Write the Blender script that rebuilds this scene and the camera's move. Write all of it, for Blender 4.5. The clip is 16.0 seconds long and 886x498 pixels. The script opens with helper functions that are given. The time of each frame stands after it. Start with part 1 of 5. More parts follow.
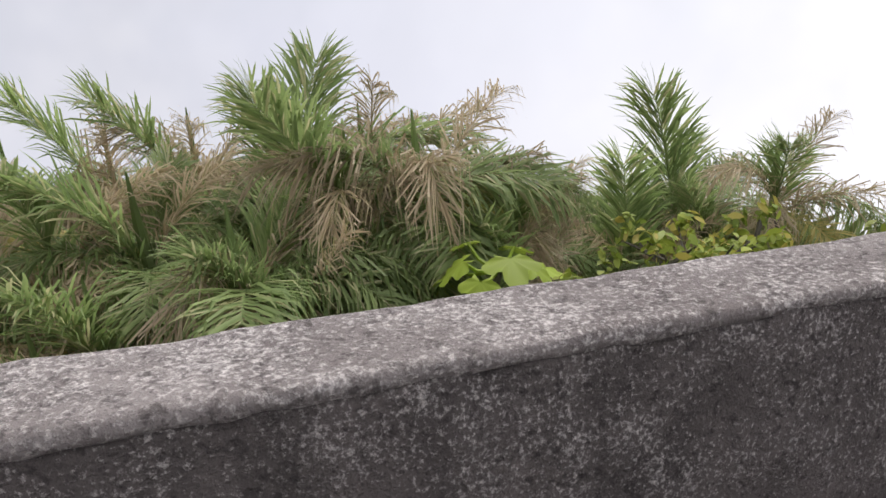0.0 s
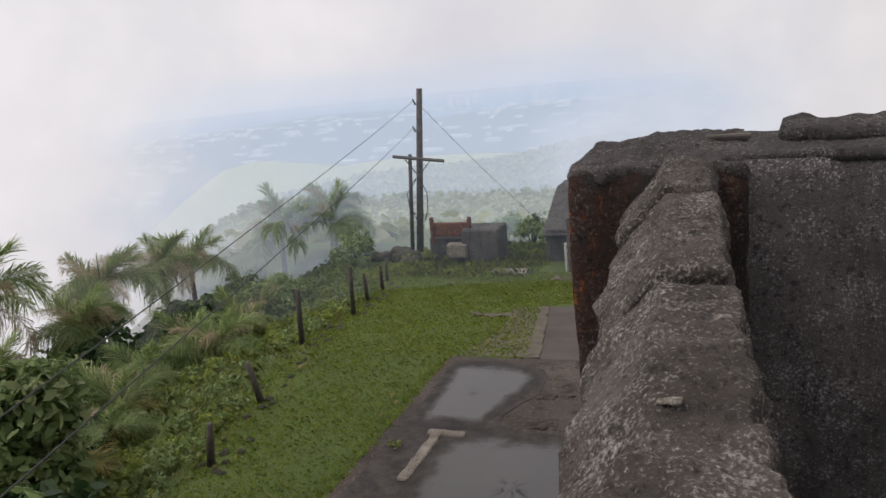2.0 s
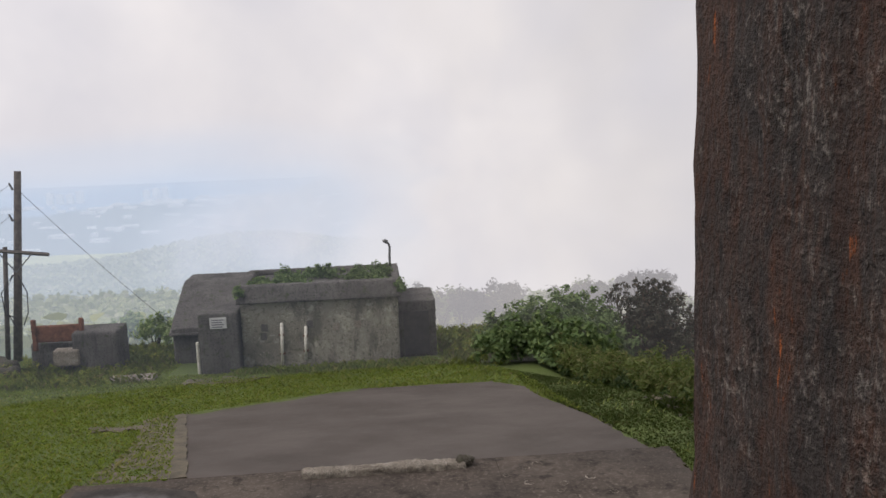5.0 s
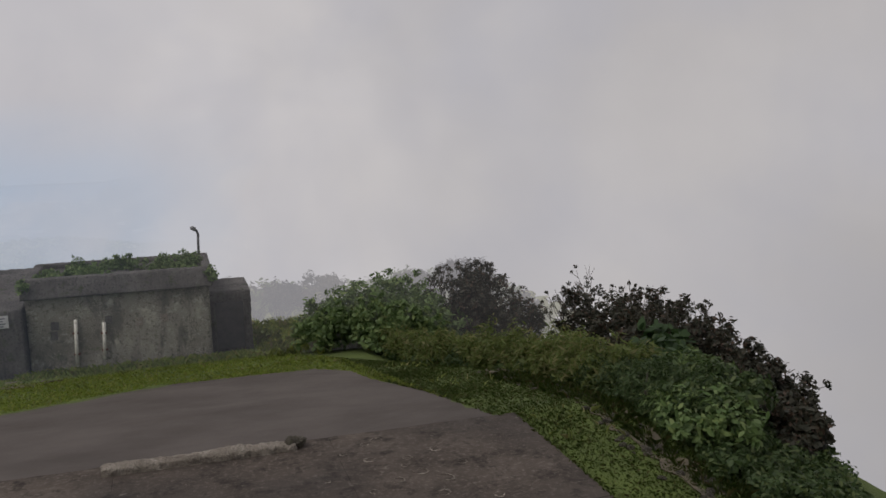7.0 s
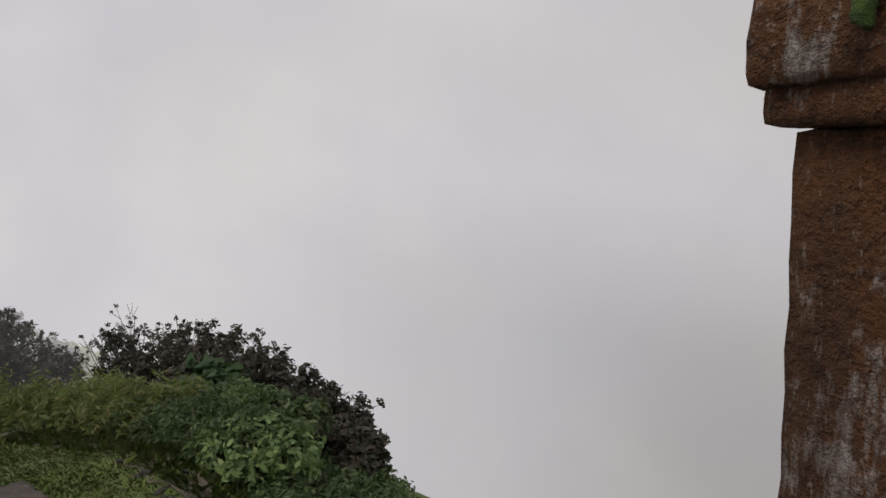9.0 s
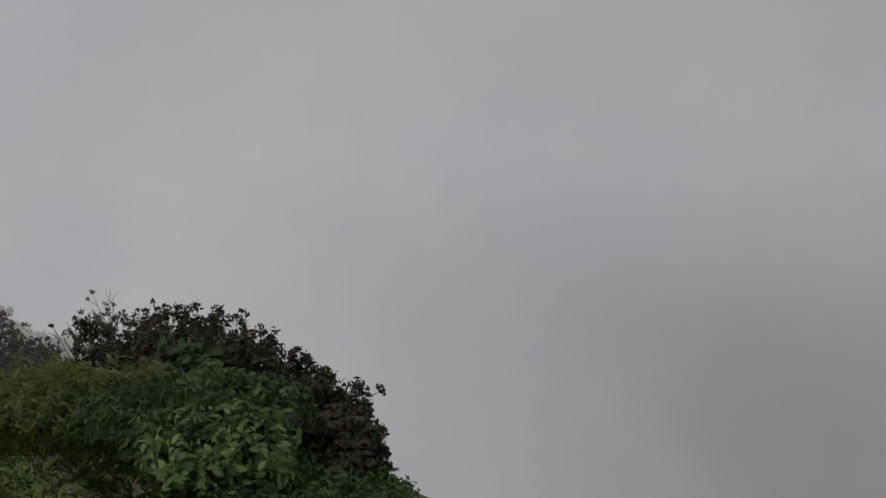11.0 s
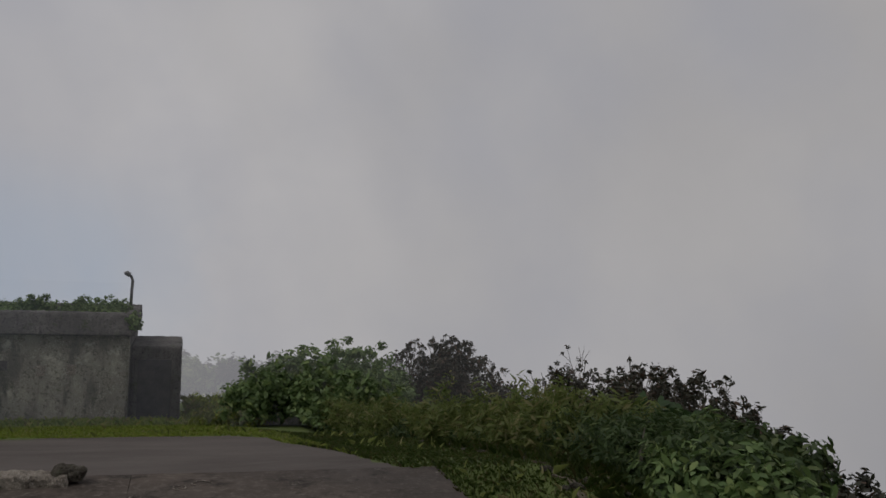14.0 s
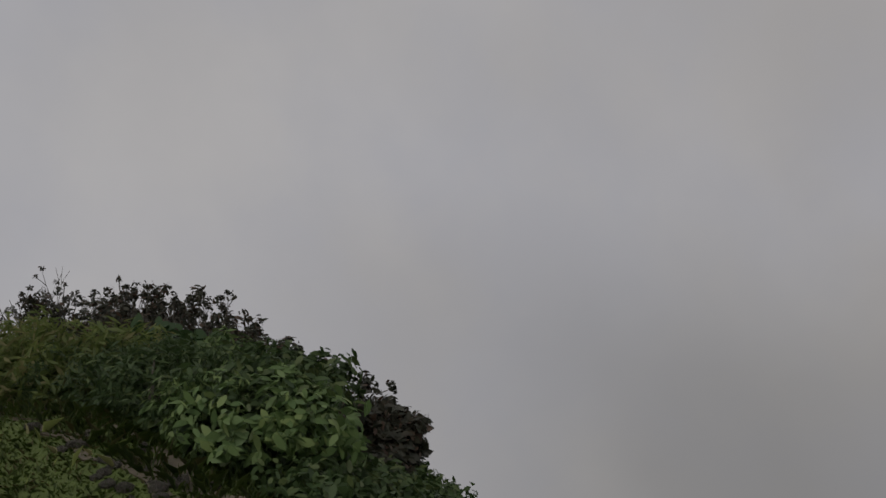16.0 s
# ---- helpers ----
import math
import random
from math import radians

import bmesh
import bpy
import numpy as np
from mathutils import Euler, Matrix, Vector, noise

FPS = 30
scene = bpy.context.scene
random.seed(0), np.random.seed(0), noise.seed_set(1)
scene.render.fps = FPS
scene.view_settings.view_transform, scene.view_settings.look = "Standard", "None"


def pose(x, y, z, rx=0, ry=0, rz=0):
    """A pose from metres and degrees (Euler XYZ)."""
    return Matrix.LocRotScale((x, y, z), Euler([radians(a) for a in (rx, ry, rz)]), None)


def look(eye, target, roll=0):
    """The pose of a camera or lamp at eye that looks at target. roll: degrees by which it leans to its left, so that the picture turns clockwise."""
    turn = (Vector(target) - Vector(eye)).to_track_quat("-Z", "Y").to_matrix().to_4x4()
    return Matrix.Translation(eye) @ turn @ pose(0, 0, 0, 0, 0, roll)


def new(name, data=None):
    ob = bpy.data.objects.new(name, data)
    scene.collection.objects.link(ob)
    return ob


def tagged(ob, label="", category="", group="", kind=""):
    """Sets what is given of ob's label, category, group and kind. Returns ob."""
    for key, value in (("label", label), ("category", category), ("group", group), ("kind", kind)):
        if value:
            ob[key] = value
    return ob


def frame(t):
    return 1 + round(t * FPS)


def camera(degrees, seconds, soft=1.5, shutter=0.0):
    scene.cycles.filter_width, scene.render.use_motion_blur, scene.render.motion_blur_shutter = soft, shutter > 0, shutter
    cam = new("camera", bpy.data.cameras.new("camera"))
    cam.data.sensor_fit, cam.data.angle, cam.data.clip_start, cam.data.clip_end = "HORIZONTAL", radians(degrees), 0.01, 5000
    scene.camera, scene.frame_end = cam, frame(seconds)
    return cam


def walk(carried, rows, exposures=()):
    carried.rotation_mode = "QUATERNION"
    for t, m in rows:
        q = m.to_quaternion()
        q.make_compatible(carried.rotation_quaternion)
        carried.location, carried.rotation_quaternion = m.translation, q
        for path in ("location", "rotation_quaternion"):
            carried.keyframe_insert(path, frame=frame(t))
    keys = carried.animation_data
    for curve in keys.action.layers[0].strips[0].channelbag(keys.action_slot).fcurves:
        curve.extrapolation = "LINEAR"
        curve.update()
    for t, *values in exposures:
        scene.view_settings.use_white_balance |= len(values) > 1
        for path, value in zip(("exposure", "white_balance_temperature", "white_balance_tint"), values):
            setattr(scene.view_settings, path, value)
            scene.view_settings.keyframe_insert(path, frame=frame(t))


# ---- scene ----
cam = camera(53.7, 16.0, soft=1.55)
PATH = [
    (0, (0.652, -2.0, 6.094), (-0.934, -3.072, 5.515), -0.75),
    (0.3, (0.598, -2.099, 6.163), (-1.189, -2.737, 5.529), -2.63),
    (0.6, (0.46, -2.168, 6.14), (-1.437, -1.963, 5.541), -2.35),
    (0.9, (0.434, -2.203, 6.157), (-1.246, -1.295, 5.563), -0.7),
    (1.0, (0.385, -2.191, 6.149), (-1.224, -1.167, 5.546), -1.4),
    (1.2, (0.287, -2.146, 6.095), (-1.251, -1.018, 5.495), -5.3),
    (1.5, (0.177, -2.029, 6.03), (-1.096, -0.635, 5.369), -9.7),
    (1.8, (0.031, -1.866, 6.051), (-0.867, -0.165, 5.504), -6.2),
    (2, (-0.118, -1.777, 6.106), (-0.812, 0.037, 5.628), -5.7),
    (2.1, (-0.205, -1.765, 6.121), (-0.842, 0.069, 5.641), -5.3),
    (2.5, (-0.45, -1.542, 6.085), (-0.911, 0.347, 5.62), -3.9),
    (3, (-0.821, -1.132, 6.099), (-1.16, 0.783, 5.635), -3.3),
    (3.5, (-1.065, -0.906, 6.07), (-1.031, 1.031, 5.575), 3.4),
    (4, (-1.045, -0.587, 5.867), (-0.992, 1.351, 5.377), -0.0),
    (4.2, (-1.049, -0.471, 5.808), (-0.957, 1.475, 5.353), -1.4),
    (6.3, (-1.156, 0.957, 4.862), (-0.935, 2.931, 4.626), -1.1),
    (6.5, (-1.129, 1.087, 4.792), (-0.911, 3.054, 4.497), -1.1),
    (7, (-1.193, 1.279, 4.586), (-0.614, 3.167, 4.273), -1.5),
    (7.5, (-1.091, 1.511, 4.464), (-0.369, 3.361, 4.232), -1.5),
    (8, (-0.857, 1.972, 4.269), (0.25, 3.625, 4.058), -1.1),
    (8.4, (-0.695, 2.175, 4.154), (0.738, 3.555, 3.944), 0.3),
    (8.5, (-0.65, 2.213, 4.129), (0.788, 3.588, 3.924), 0.9),
    (8.6, (-0.582, 2.25, 4.111), (0.853, 3.627, 3.897), 0.8),
    (10.8, (1.482, 3.925, 3.125), (2.895, 5.317, 2.876), -2.1),
    (11, (1.569, 4.07, 3.111), (2.971, 5.476, 2.87), -1.6),
    (11.5, (1.66, 4.056, 2.897), (2.889, 5.621, 2.695), -0.1),
    (12, (1.673, 4.064, 2.747), (2.923, 5.617, 2.593), -0.7),
    (12.5, (1.765, 4.084, 2.665), (3.018, 5.634, 2.504), 0.3),
    (13, (1.573, 4.253, 2.485), (2.795, 5.836, 2.491), 4.5),
    (13.5, (1.346, 4.491, 2.388), (2.286, 6.256, 2.374), 2.0),
    (14, (1.081, 4.906, 2.271), (1.64, 6.826, 2.246), 2.8),
    (14.5, (1.206, 5.453, 2.168), (1.735, 7.382, 2.175), 2.7),
    (15, (1.413, 6.027, 2.032), (1.496, 8.025, 2.055), 2.1),
    (15.2, (1.524, 6.216, 2.016), (1.615, 8.214, 2.037), 1.9),
    (15.5, (1.56, 6.36, 2.05), (2.316, 8.212, 2.047), 1.1),
    (16, (1.5, 6.2, 2.15), (3.021, 7.489, 1.991), 3.4),
]
EXPOSURES = [(0, 0.95), (0.3, 0.75), (0.6, 0.47), (1.5, 0.27), (2.0, 0.28), (2.5, 0.22), (3.0, 0.22), (3.5, 0.40), (4.2, 0.38), (6.3, 0.02), (7.0, -0.22), (7.5, -0.15), (8.0, -0.32), (8.4, 0.0),
             (8.7, 0.2), (10.8, -0.47), (12.5, -0.52), (14.0, -0.6), (15.2, -0.6), (16, -0.54)]
EXPOSURES = [(t, s, 6830 if 2 < t < 5 else 6690 if t < 9 else 6600, 14.3 if 2 < t < 5 else 13.2 if t < 9 else 11.6) for t, s in EXPOSURES]
walk(cam, [(t, look(e, a, r)) for t, e, a, r in PATH], EXPOSURES)

# ---- world, sun ----
def n_new(nt, kind, **vals):
    n = nt.nodes.new(kind)
    for k, v in vals.items():
        if k in n.inputs:
            n.inputs[k].default_value = v
    return n


def math_node(nt, op, a, b=None, clamp=False):
    n = nt.nodes.new("ShaderNodeMath")
    n.operation, n.use_clamp = op, clamp
    for i, v in enumerate((a, b)):
        if v is None:
            continue
        if isinstance(v, (int, float)):
            n.inputs[i].default_value = v
        else:
            nt.links.new(v, n.inputs[i])
    return n.outputs[0]


def ramp(nt, fac, stops, interp="LINEAR"):
    n = nt.nodes.new("ShaderNodeValToRGB")
    n.color_ramp.interpolation = interp
    while len(n.color_ramp.elements) < len(stops):
        n.color_ramp.elements.new(0.5)
    for e, (p, c) in zip(n.color_ramp.elements, stops):
        e.position = p
        e.color = (*c, 1) if isinstance(c, tuple) else (c, c, c, 1)
    if fac is not None:
        nt.links.new(fac, n.inputs[0])
    return n.outputs[0]


def mixc(nt, fac, a, b, mode="MIX"):
    n = nt.nodes.new("ShaderNodeMix")
    n.data_type, n.blend_type = "RGBA", mode
    for i, v in ((0, fac), (6, a), (7, b)):
        if isinstance(v, (int, float)):
            n.inputs[i].default_value = v
        elif isinstance(v, tuple):
            n.inputs[i].default_value = (*v, 1)
        else:
            nt.links.new(v, n.inputs[i])
    return n.outputs[2]


def noise_node(nt, vec, scale, detail=4, rough=0.6):
    n = n_new(nt, "ShaderNodeTexNoise", Scale=scale, Detail=detail, Roughness=rough)
    if vec is not None:
        nt.links.new(vec, n.inputs["Vector"])
    return n.outputs["Fac"]


def cloud_group():
    """Light of the cloud that wraps the ridge, by direction, with a thinner place over the coast."""
    g = bpy.data.node_groups.new("cloud_light", "ShaderNodeTree")
    g.interface.new_socket("Direction", in_out="INPUT", socket_type="NodeSocketVector")
    g.interface.new_socket("Color", in_out="OUTPUT", socket_type="NodeSocketColor")
    g.interface.new_socket("Gap", in_out="OUTPUT", socket_type="NodeSocketFloat")
    gi, go = g.nodes.new("NodeGroupInput"), g.nodes.new("NodeGroupOutput")
    nrm = g.nodes.new("ShaderNodeVectorMath")
    nrm.operation = "NORMALIZE"
    g.links.new(gi.outputs[0], nrm.inputs[0])
    sep = g.nodes.new("ShaderNodeSeparateXYZ")
    g.links.new(nrm.outputs[0], sep.inputs[0])
    az = math_node(g, "ARCTAN2", sep.outputs[0], sep.outputs[1])
    azn = math_node(g, "ADD", math_node(g, "DIVIDE", az, 2 * math.pi), 0.5)
    el = math_node(g, "ARCSINE", sep.outputs[2])
    eld = math_node(g, "MULTIPLY", el, 57.3)
    big = noise_node(g, nrm.outputs[0], 2.3, 3, 0.5)
    fine = noise_node(g, nrm.outputs[0], 6.0, 4, 0.55)
    azb = math_node(g, "ADD", azn, math_node(g, "MULTIPLY", math_node(g, "SUBTRACT", noise_node(g, nrm.outputs[0], 3.4, 4, 0.55), 0.5), 0.16))
    base = ramp(g, azb, [(0.0, (0.33, 0.35, 0.39)), (0.09, (0.34, 0.36, 0.41)), (0.16, (0.50, 0.52, 0.56)), (0.22, (0.67, 0.68, 0.71)), (0.30, (0.72, 0.72, 0.75)), (0.50, (0.66, 0.66, 0.68)),
                         (0.58, (0.56, 0.56, 0.575)), (0.66, (0.52, 0.515, 0.52)), (0.8, (0.50, 0.49, 0.49)), (1.0, (0.52, 0.53, 0.56))])
    var = math_node(g, "ADD", math_node(g, "MULTIPLY", big, 0.36), math_node(g, "MULTIPLY", fine, 0.16))
    var = math_node(g, "ADD", var, 0.74)
    vc = g.nodes.new("ShaderNodeCombineColor")
    for i in range(3):
        g.links.new(var, vc.inputs[i])
    col = mixc(g, 1.0, base, vc.outputs[0], "MULTIPLY")
    patchy = noise_node(g, nrm.outputs[0], 4.0, 4, 0.55)
    puffs = noise_node(g, nrm.outputs[0], 5.2, 4, 0.5)
    col = mixc(g, ramp(g, puffs, [(0.48, 0.0), (0.72, 0.32)]), col, (0.69, 0.68, 0.67))
    col = mixc(g, ramp(g, patchy, [(0.40, 0.0), (0.64, 0.5)]), col, (0.46, 0.48, 0.55))
    # thinner cloud over the coast: azimuth -50 to 8 degrees, below the horizon
    wob = math_node(g, "MULTIPLY", math_node(g, "SUBTRACT", fine, 0.5), 0.09)
    azw = math_node(g, "ADD", azn, wob)
    win = ramp(g, azw, [(0.0, 0.0), (0.352, 0.0), (0.385, 1.0), (0.458, 1.0), (0.49, 0.3), (0.515, 0.0)], "EASE")
    elw = math_node(g, "ADD", eld, math_node(g, "MULTIPLY", math_node(g, "SUBTRACT", big, 0.5), 5.0))
    low = ramp(g, math_node(g, "MULTIPLY", math_node(g, "ADD", elw, 20), 1 / 24.0, True), [(0.0, 1.0), (0.64, 1.0), (0.75, 0.5), (0.86, 0.0), (1.0, 0.0)], "EASE")
    gap = math_node(g, "MULTIPLY", win, low)
    col = mixc(g, math_node(g, "MULTIPLY", gap, 0.75), col, (0.44, 0.56, 0.72))
    # dim valley under the cloud on the far side of the ridge
    dim = ramp(g, azn, [(0.0, 0.0), (0.60, 0.0), (0.70, 1.0), (0.80, 1.0), (1.0, 0.0)], "EASE")
    dlow = ramp(g, math_node(g, "MULTIPLY", math_node(g, "ADD", eld, 25), 1 / 25.0, True), [(0.0, 1.0), (0.45, 0.75), (0.85, 0.0), (1.0, 0.0)])
    col = mixc(g, math_node(g, "MULTIPLY", math_node(g, "MULTIPLY", dim, dlow), big), col, (0.20, 0.20, 0.19))
    g.links.new(col, go.inputs[0])
    g.links.new(gap, go.inputs[1])
    return g


CLOUD = cloud_group()
SUN_EL, SUN_AZ = radians(55), radians(-112)
world = bpy.data.worlds.new("world")
scene.world = world
world.use_nodes = True
wt = world.node_tree
wt.nodes.clear()
sky = wt.nodes.new("ShaderNodeTexSky")
sky.sky_type, sky.sun_disc, sky.sun_elevation, sky.sun_rotation = "NISHITA", False, SUN_EL, SUN_AZ
bg_sky, bg_cloud = n_new(wt, "ShaderNodeBackground", Strength=0.08), n_new(wt, "ShaderNodeBackground", Strength=1.0)
wt.links.new(sky.outputs[0], bg_sky.inputs[0])
tc = wt.nodes.new("ShaderNodeTexCoord")
cg = wt.nodes.new("ShaderNodeGroup")
cg.node_tree = CLOUD
wt.links.new(tc.outputs["Generated"], cg.inputs[0])
wt.links.new(cg.outputs[0], bg_cloud.inputs[0])
wm, wo = n_new(wt, "ShaderNodeMixShader", Fac=0.92), wt.nodes.new("ShaderNodeOutputWorld")
wt.links.new(bg_sky.outputs[0], wm.inputs[1])
wt.links.new(bg_cloud.outputs[0], wm.inputs[2])
wt.links.new(wm.outputs[0], wo.inputs[0])
sun = new("sun", bpy.data.lights.new("sun", "SUN"))
sun.data.energy, sun.data.angle, sun.data.color = 1.3, radians(25), (1, 0.96, 0.9)
sun_dir = Vector((math.sin(SUN_AZ) * math.cos(SUN_EL), math.cos(SUN_AZ) * math.cos(SUN_EL), math.sin(SUN_EL)))
sun.matrix_world = look(sun_dir * 60, (0, 0, 0))


# ---- materials ----
def mat_new(name):
    m = bpy.data.materials.new(name)
    m.use_nodes = True
    nt = m.node_tree
    bsdf = nt.nodes["Principled BSDF"]
    co = nt.nodes.new("ShaderNodeTexCoord").outputs["Object"]
    return m, nt, bsdf, co


def bump(nt, bsdf, height, strength, dist=0.01):
    b = n_new(nt, "ShaderNodeBump", Strength=strength, Distance=dist)
    nt.links.new(height, b.inputs["Height"])
    nt.links.new(b.outputs[0], bsdf.inputs["Normal"])


def concrete(name, dark, mid, light, scale=1.0, light_amt=0.5, rust=0.0, rust_col=(0.42, 0.12, 0.03), wet=0.0, moss=0.0, streak=True, blotch=False, scrape=0.0, worn=0.0):
    m, nt, bsdf, co = mat_new(name)
    stain = noise_node(nt, co, 2.2 * scale, 6, 0.65)
    speck = noise_node(nt, co, 85 * scale, 4, 0.7)
    grit = noise_node(nt, co, 150 * scale, 3, 0.7)
    col = mixc(nt, ramp(nt, stain, [(0.3, 0.0), (0.7, 1.0)]), dark, mid)
    lich = math_node(nt, "ADD", math_node(nt, "MULTIPLY", speck, 0.7), math_node(nt, "MULTIPLY", noise_node(nt, co, 5 * scale, 4, 0.6), 0.3))
    lm = ramp(nt, lich, [(0.60 - 0.16 * light_amt, 0.0), (0.74 - 0.16 * light_amt, 1.0)])
    col = mixc(nt, lm, col, light)
    dk = ramp(nt, noise_node(nt, co, 34 * scale, 4, 0.7), [(0.36, 1.0), (0.46, 0.0)])
    col = mixc(nt, math_node(nt, "MULTIPLY", dk, 0.7), col, tuple(c * 0.45 for c in dark))
    if rust:
        mp = n_new(nt, "ShaderNodeMapping")
        mp.inputs["Scale"].default_value = (6, 6, 1.6)
        nt.links.new(co, mp.inputs[0])
        rs = noise_node(nt, mp.outputs[0], 1.6 * scale, 6, 0.7)
        mpb = n_new(nt, "ShaderNodeMapping")
        mpb.inputs["Scale"].default_value = (1, 1, 0.34)
        nt.links.new(co, mpb.inputs[0])
        brk = noise_node(nt, mpb.outputs[0], 46 * scale, 5, 0.75)
        rs = math_node(nt, "ADD", math_node(nt, "MULTIPLY", rs, 0.55), math_node(nt, "MULTIPLY", brk, 0.45))
        col = mixc(nt, math_node(nt, "MULTIPLY", ramp(nt, rs, [(0.50 - 0.2 * rust, 0.0), (0.66 - 0.15 * rust, 1.0)]), 0.5), col, tuple(c * 0.28 for c in rust_col))
        col = mixc(nt, ramp(nt, rs, [(0.62 - 0.1 * rust, 0.0), (0.66 - 0.1 * rust, 1.0)]), col, rust_col)
        fine = ramp(nt, noise_node(nt, mpb.outputs[0], 70 * scale, 5, 0.75), [(0.60, 0.0), (0.66, 1.0)])
        col = mixc(nt, math_node(nt, "MULTIPLY", fine, 0.5), col, light)
    if scrape:
        mps = n_new(nt, "ShaderNodeMapping")
        mps.inputs["Scale"].default_value = (1, 1, 0.3)
        nt.links.new(co, mps.inputs[0])
        sc = math_node(nt, "ADD", math_node(nt, "MULTIPLY", noise_node(nt, co, 3.2, 4, 0.6), 0.55), math_node(nt, "MULTIPLY", noise_node(nt, mps.outputs[0], 26, 6, 0.75), 0.45))
        col = mixc(nt, ramp(nt, sc, [(0.53, 0.0), (0.61, scrape)]), col, (0.50, 0.46, 0.42))
    if streak:
        mp2 = n_new(nt, "ShaderNodeMapping")
        mp2.inputs["Scale"].default_value = (9, 9, 0.7)
        nt.links.new(co, mp2.inputs[0])
        st = ramp(nt, noise_node(nt, mp2.outputs[0], 1.3, 4, 0.6), [(0.5, 0.0), (0.75, 0.55)])
        col = mixc(nt, st, col, tuple(c * 0.5 for c in dark))
    if blotch:
        mp3 = n_new(nt, "ShaderNodeMapping")
        mp3.inputs["Scale"].default_value = (1.6, 1.6, 0.45)
        nt.links.new(co, mp3.inputs[0])
        b1 = ramp(nt, noise_node(nt, mp3.outputs[0], 1.5, 6, 0.7), [(0.38, 0.6), (0.50, 0.0)])
        col = mixc(nt, b1, col, (0.09, 0.086, 0.08))
        b2 = ramp(nt, noise_node(nt, co, 1.9, 6, 0.75), [(0.58, 0.0), (0.68, 0.8)])
        col = mixc(nt, b2, col, (0.60, 0.58, 0.50))
    if worn:
        pt = ramp(nt, nt.nodes.new("ShaderNodeNewGeometry").outputs["Pointiness"], [(0.515, 0.0), (0.57, 1.0)])
        brk = ramp(nt, noise_node(nt, co, 16, 6, 0.75), [(0.44, 0.0), (0.56, worn)])
        col = mixc(nt, math_node(nt, "MULTIPLY", pt, brk), col, (0.78, 0.74, 0.70))
    if moss:
        ms = ramp(nt, noise_node(nt, co, 3.3, 5, 0.7), [(0.62 - 0.2 * moss, 0.0), (0.7, 0.7)])
        col = mixc(nt, ms, col, (0.05, 0.075, 0.015))
    nt.links.new(col, bsdf.inputs["Base Color"])
    bsdf.inputs["Roughness"].default_value = 0.9 - 0.3 * wet
    bsdf.inputs["Specular IOR Level"].default_value = 0.3
    pits = ramp(nt, noise_node(nt, co, 26 * scale, 5, 0.7), [(0.34, 0.0), (0.48, 1.0)])
    h = math_node(nt, "ADD", math_node(nt, "ADD", speck, math_node(nt, "MULTIPLY", grit, 0.7)), math_node(nt, "MULTIPLY", pits, 0.5))
    bump(nt, bsdf, h, 1.0, 0.019 / scale)
    return m


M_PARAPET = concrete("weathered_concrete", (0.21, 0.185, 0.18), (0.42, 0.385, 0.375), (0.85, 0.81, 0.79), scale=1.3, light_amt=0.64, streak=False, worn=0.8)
# stains, and the shade of upright faces put into a darker base tone
M_WALLSIDE = concrete("stained_shaded_concrete", (0.10, 0.089, 0.088), (0.24, 0.212, 0.205), (0.74, 0.70, 0.68), scale=1.5, light_amt=0.48)
M_CAP = concrete("dark_rough_concrete", (0.05, 0.045, 0.045), (0.12, 0.105, 0.10), (0.38, 0.35, 0.335), scale=1.5, light_amt=0.45, streak=False)
M_STONE = concrete("lichened_concrete", (0.066, 0.056, 0.049), (0.178, 0.15, 0.132), (0.58, 0.53, 0.48), scale=1.7, light_amt=0.55)
M_PILLAR = concrete("rust_stained_concrete", (0.035, 0.030, 0.029), (0.085, 0.066, 0.058), (0.28, 0.25, 0.22), light_amt=0.30, rust=0.2, rust_col=(0.56, 0.15, 0.032))
M_COLUMN = concrete("orange_algae_concrete", (0.06, 0.03, 0.016), (0.19, 0.078, 0.028), (0.42, 0.36, 0.30), light_amt=0.22, rust=0.42, rust_col=(0.32, 0.105, 0.02), scrape=0.8)
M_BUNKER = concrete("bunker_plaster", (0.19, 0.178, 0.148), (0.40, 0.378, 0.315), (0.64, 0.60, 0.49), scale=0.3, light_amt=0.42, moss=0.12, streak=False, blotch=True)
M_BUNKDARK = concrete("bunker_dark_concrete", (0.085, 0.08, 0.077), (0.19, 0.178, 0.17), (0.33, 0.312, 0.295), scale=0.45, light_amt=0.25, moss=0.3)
M_STRIP = concrete("pale_worn_concrete", (0.15, 0.125, 0.10), (0.36, 0.32, 0.27), (0.60, 0.55, 0.48), light_amt=0.6, streak=False)
M_ROCK = concrete("mossy_rock", (0.05, 0.045, 0.036), (0.13, 0.115, 0.09), (0.32, 0.30, 0.25), light_amt=0.35, moss=0.5, streak=False)


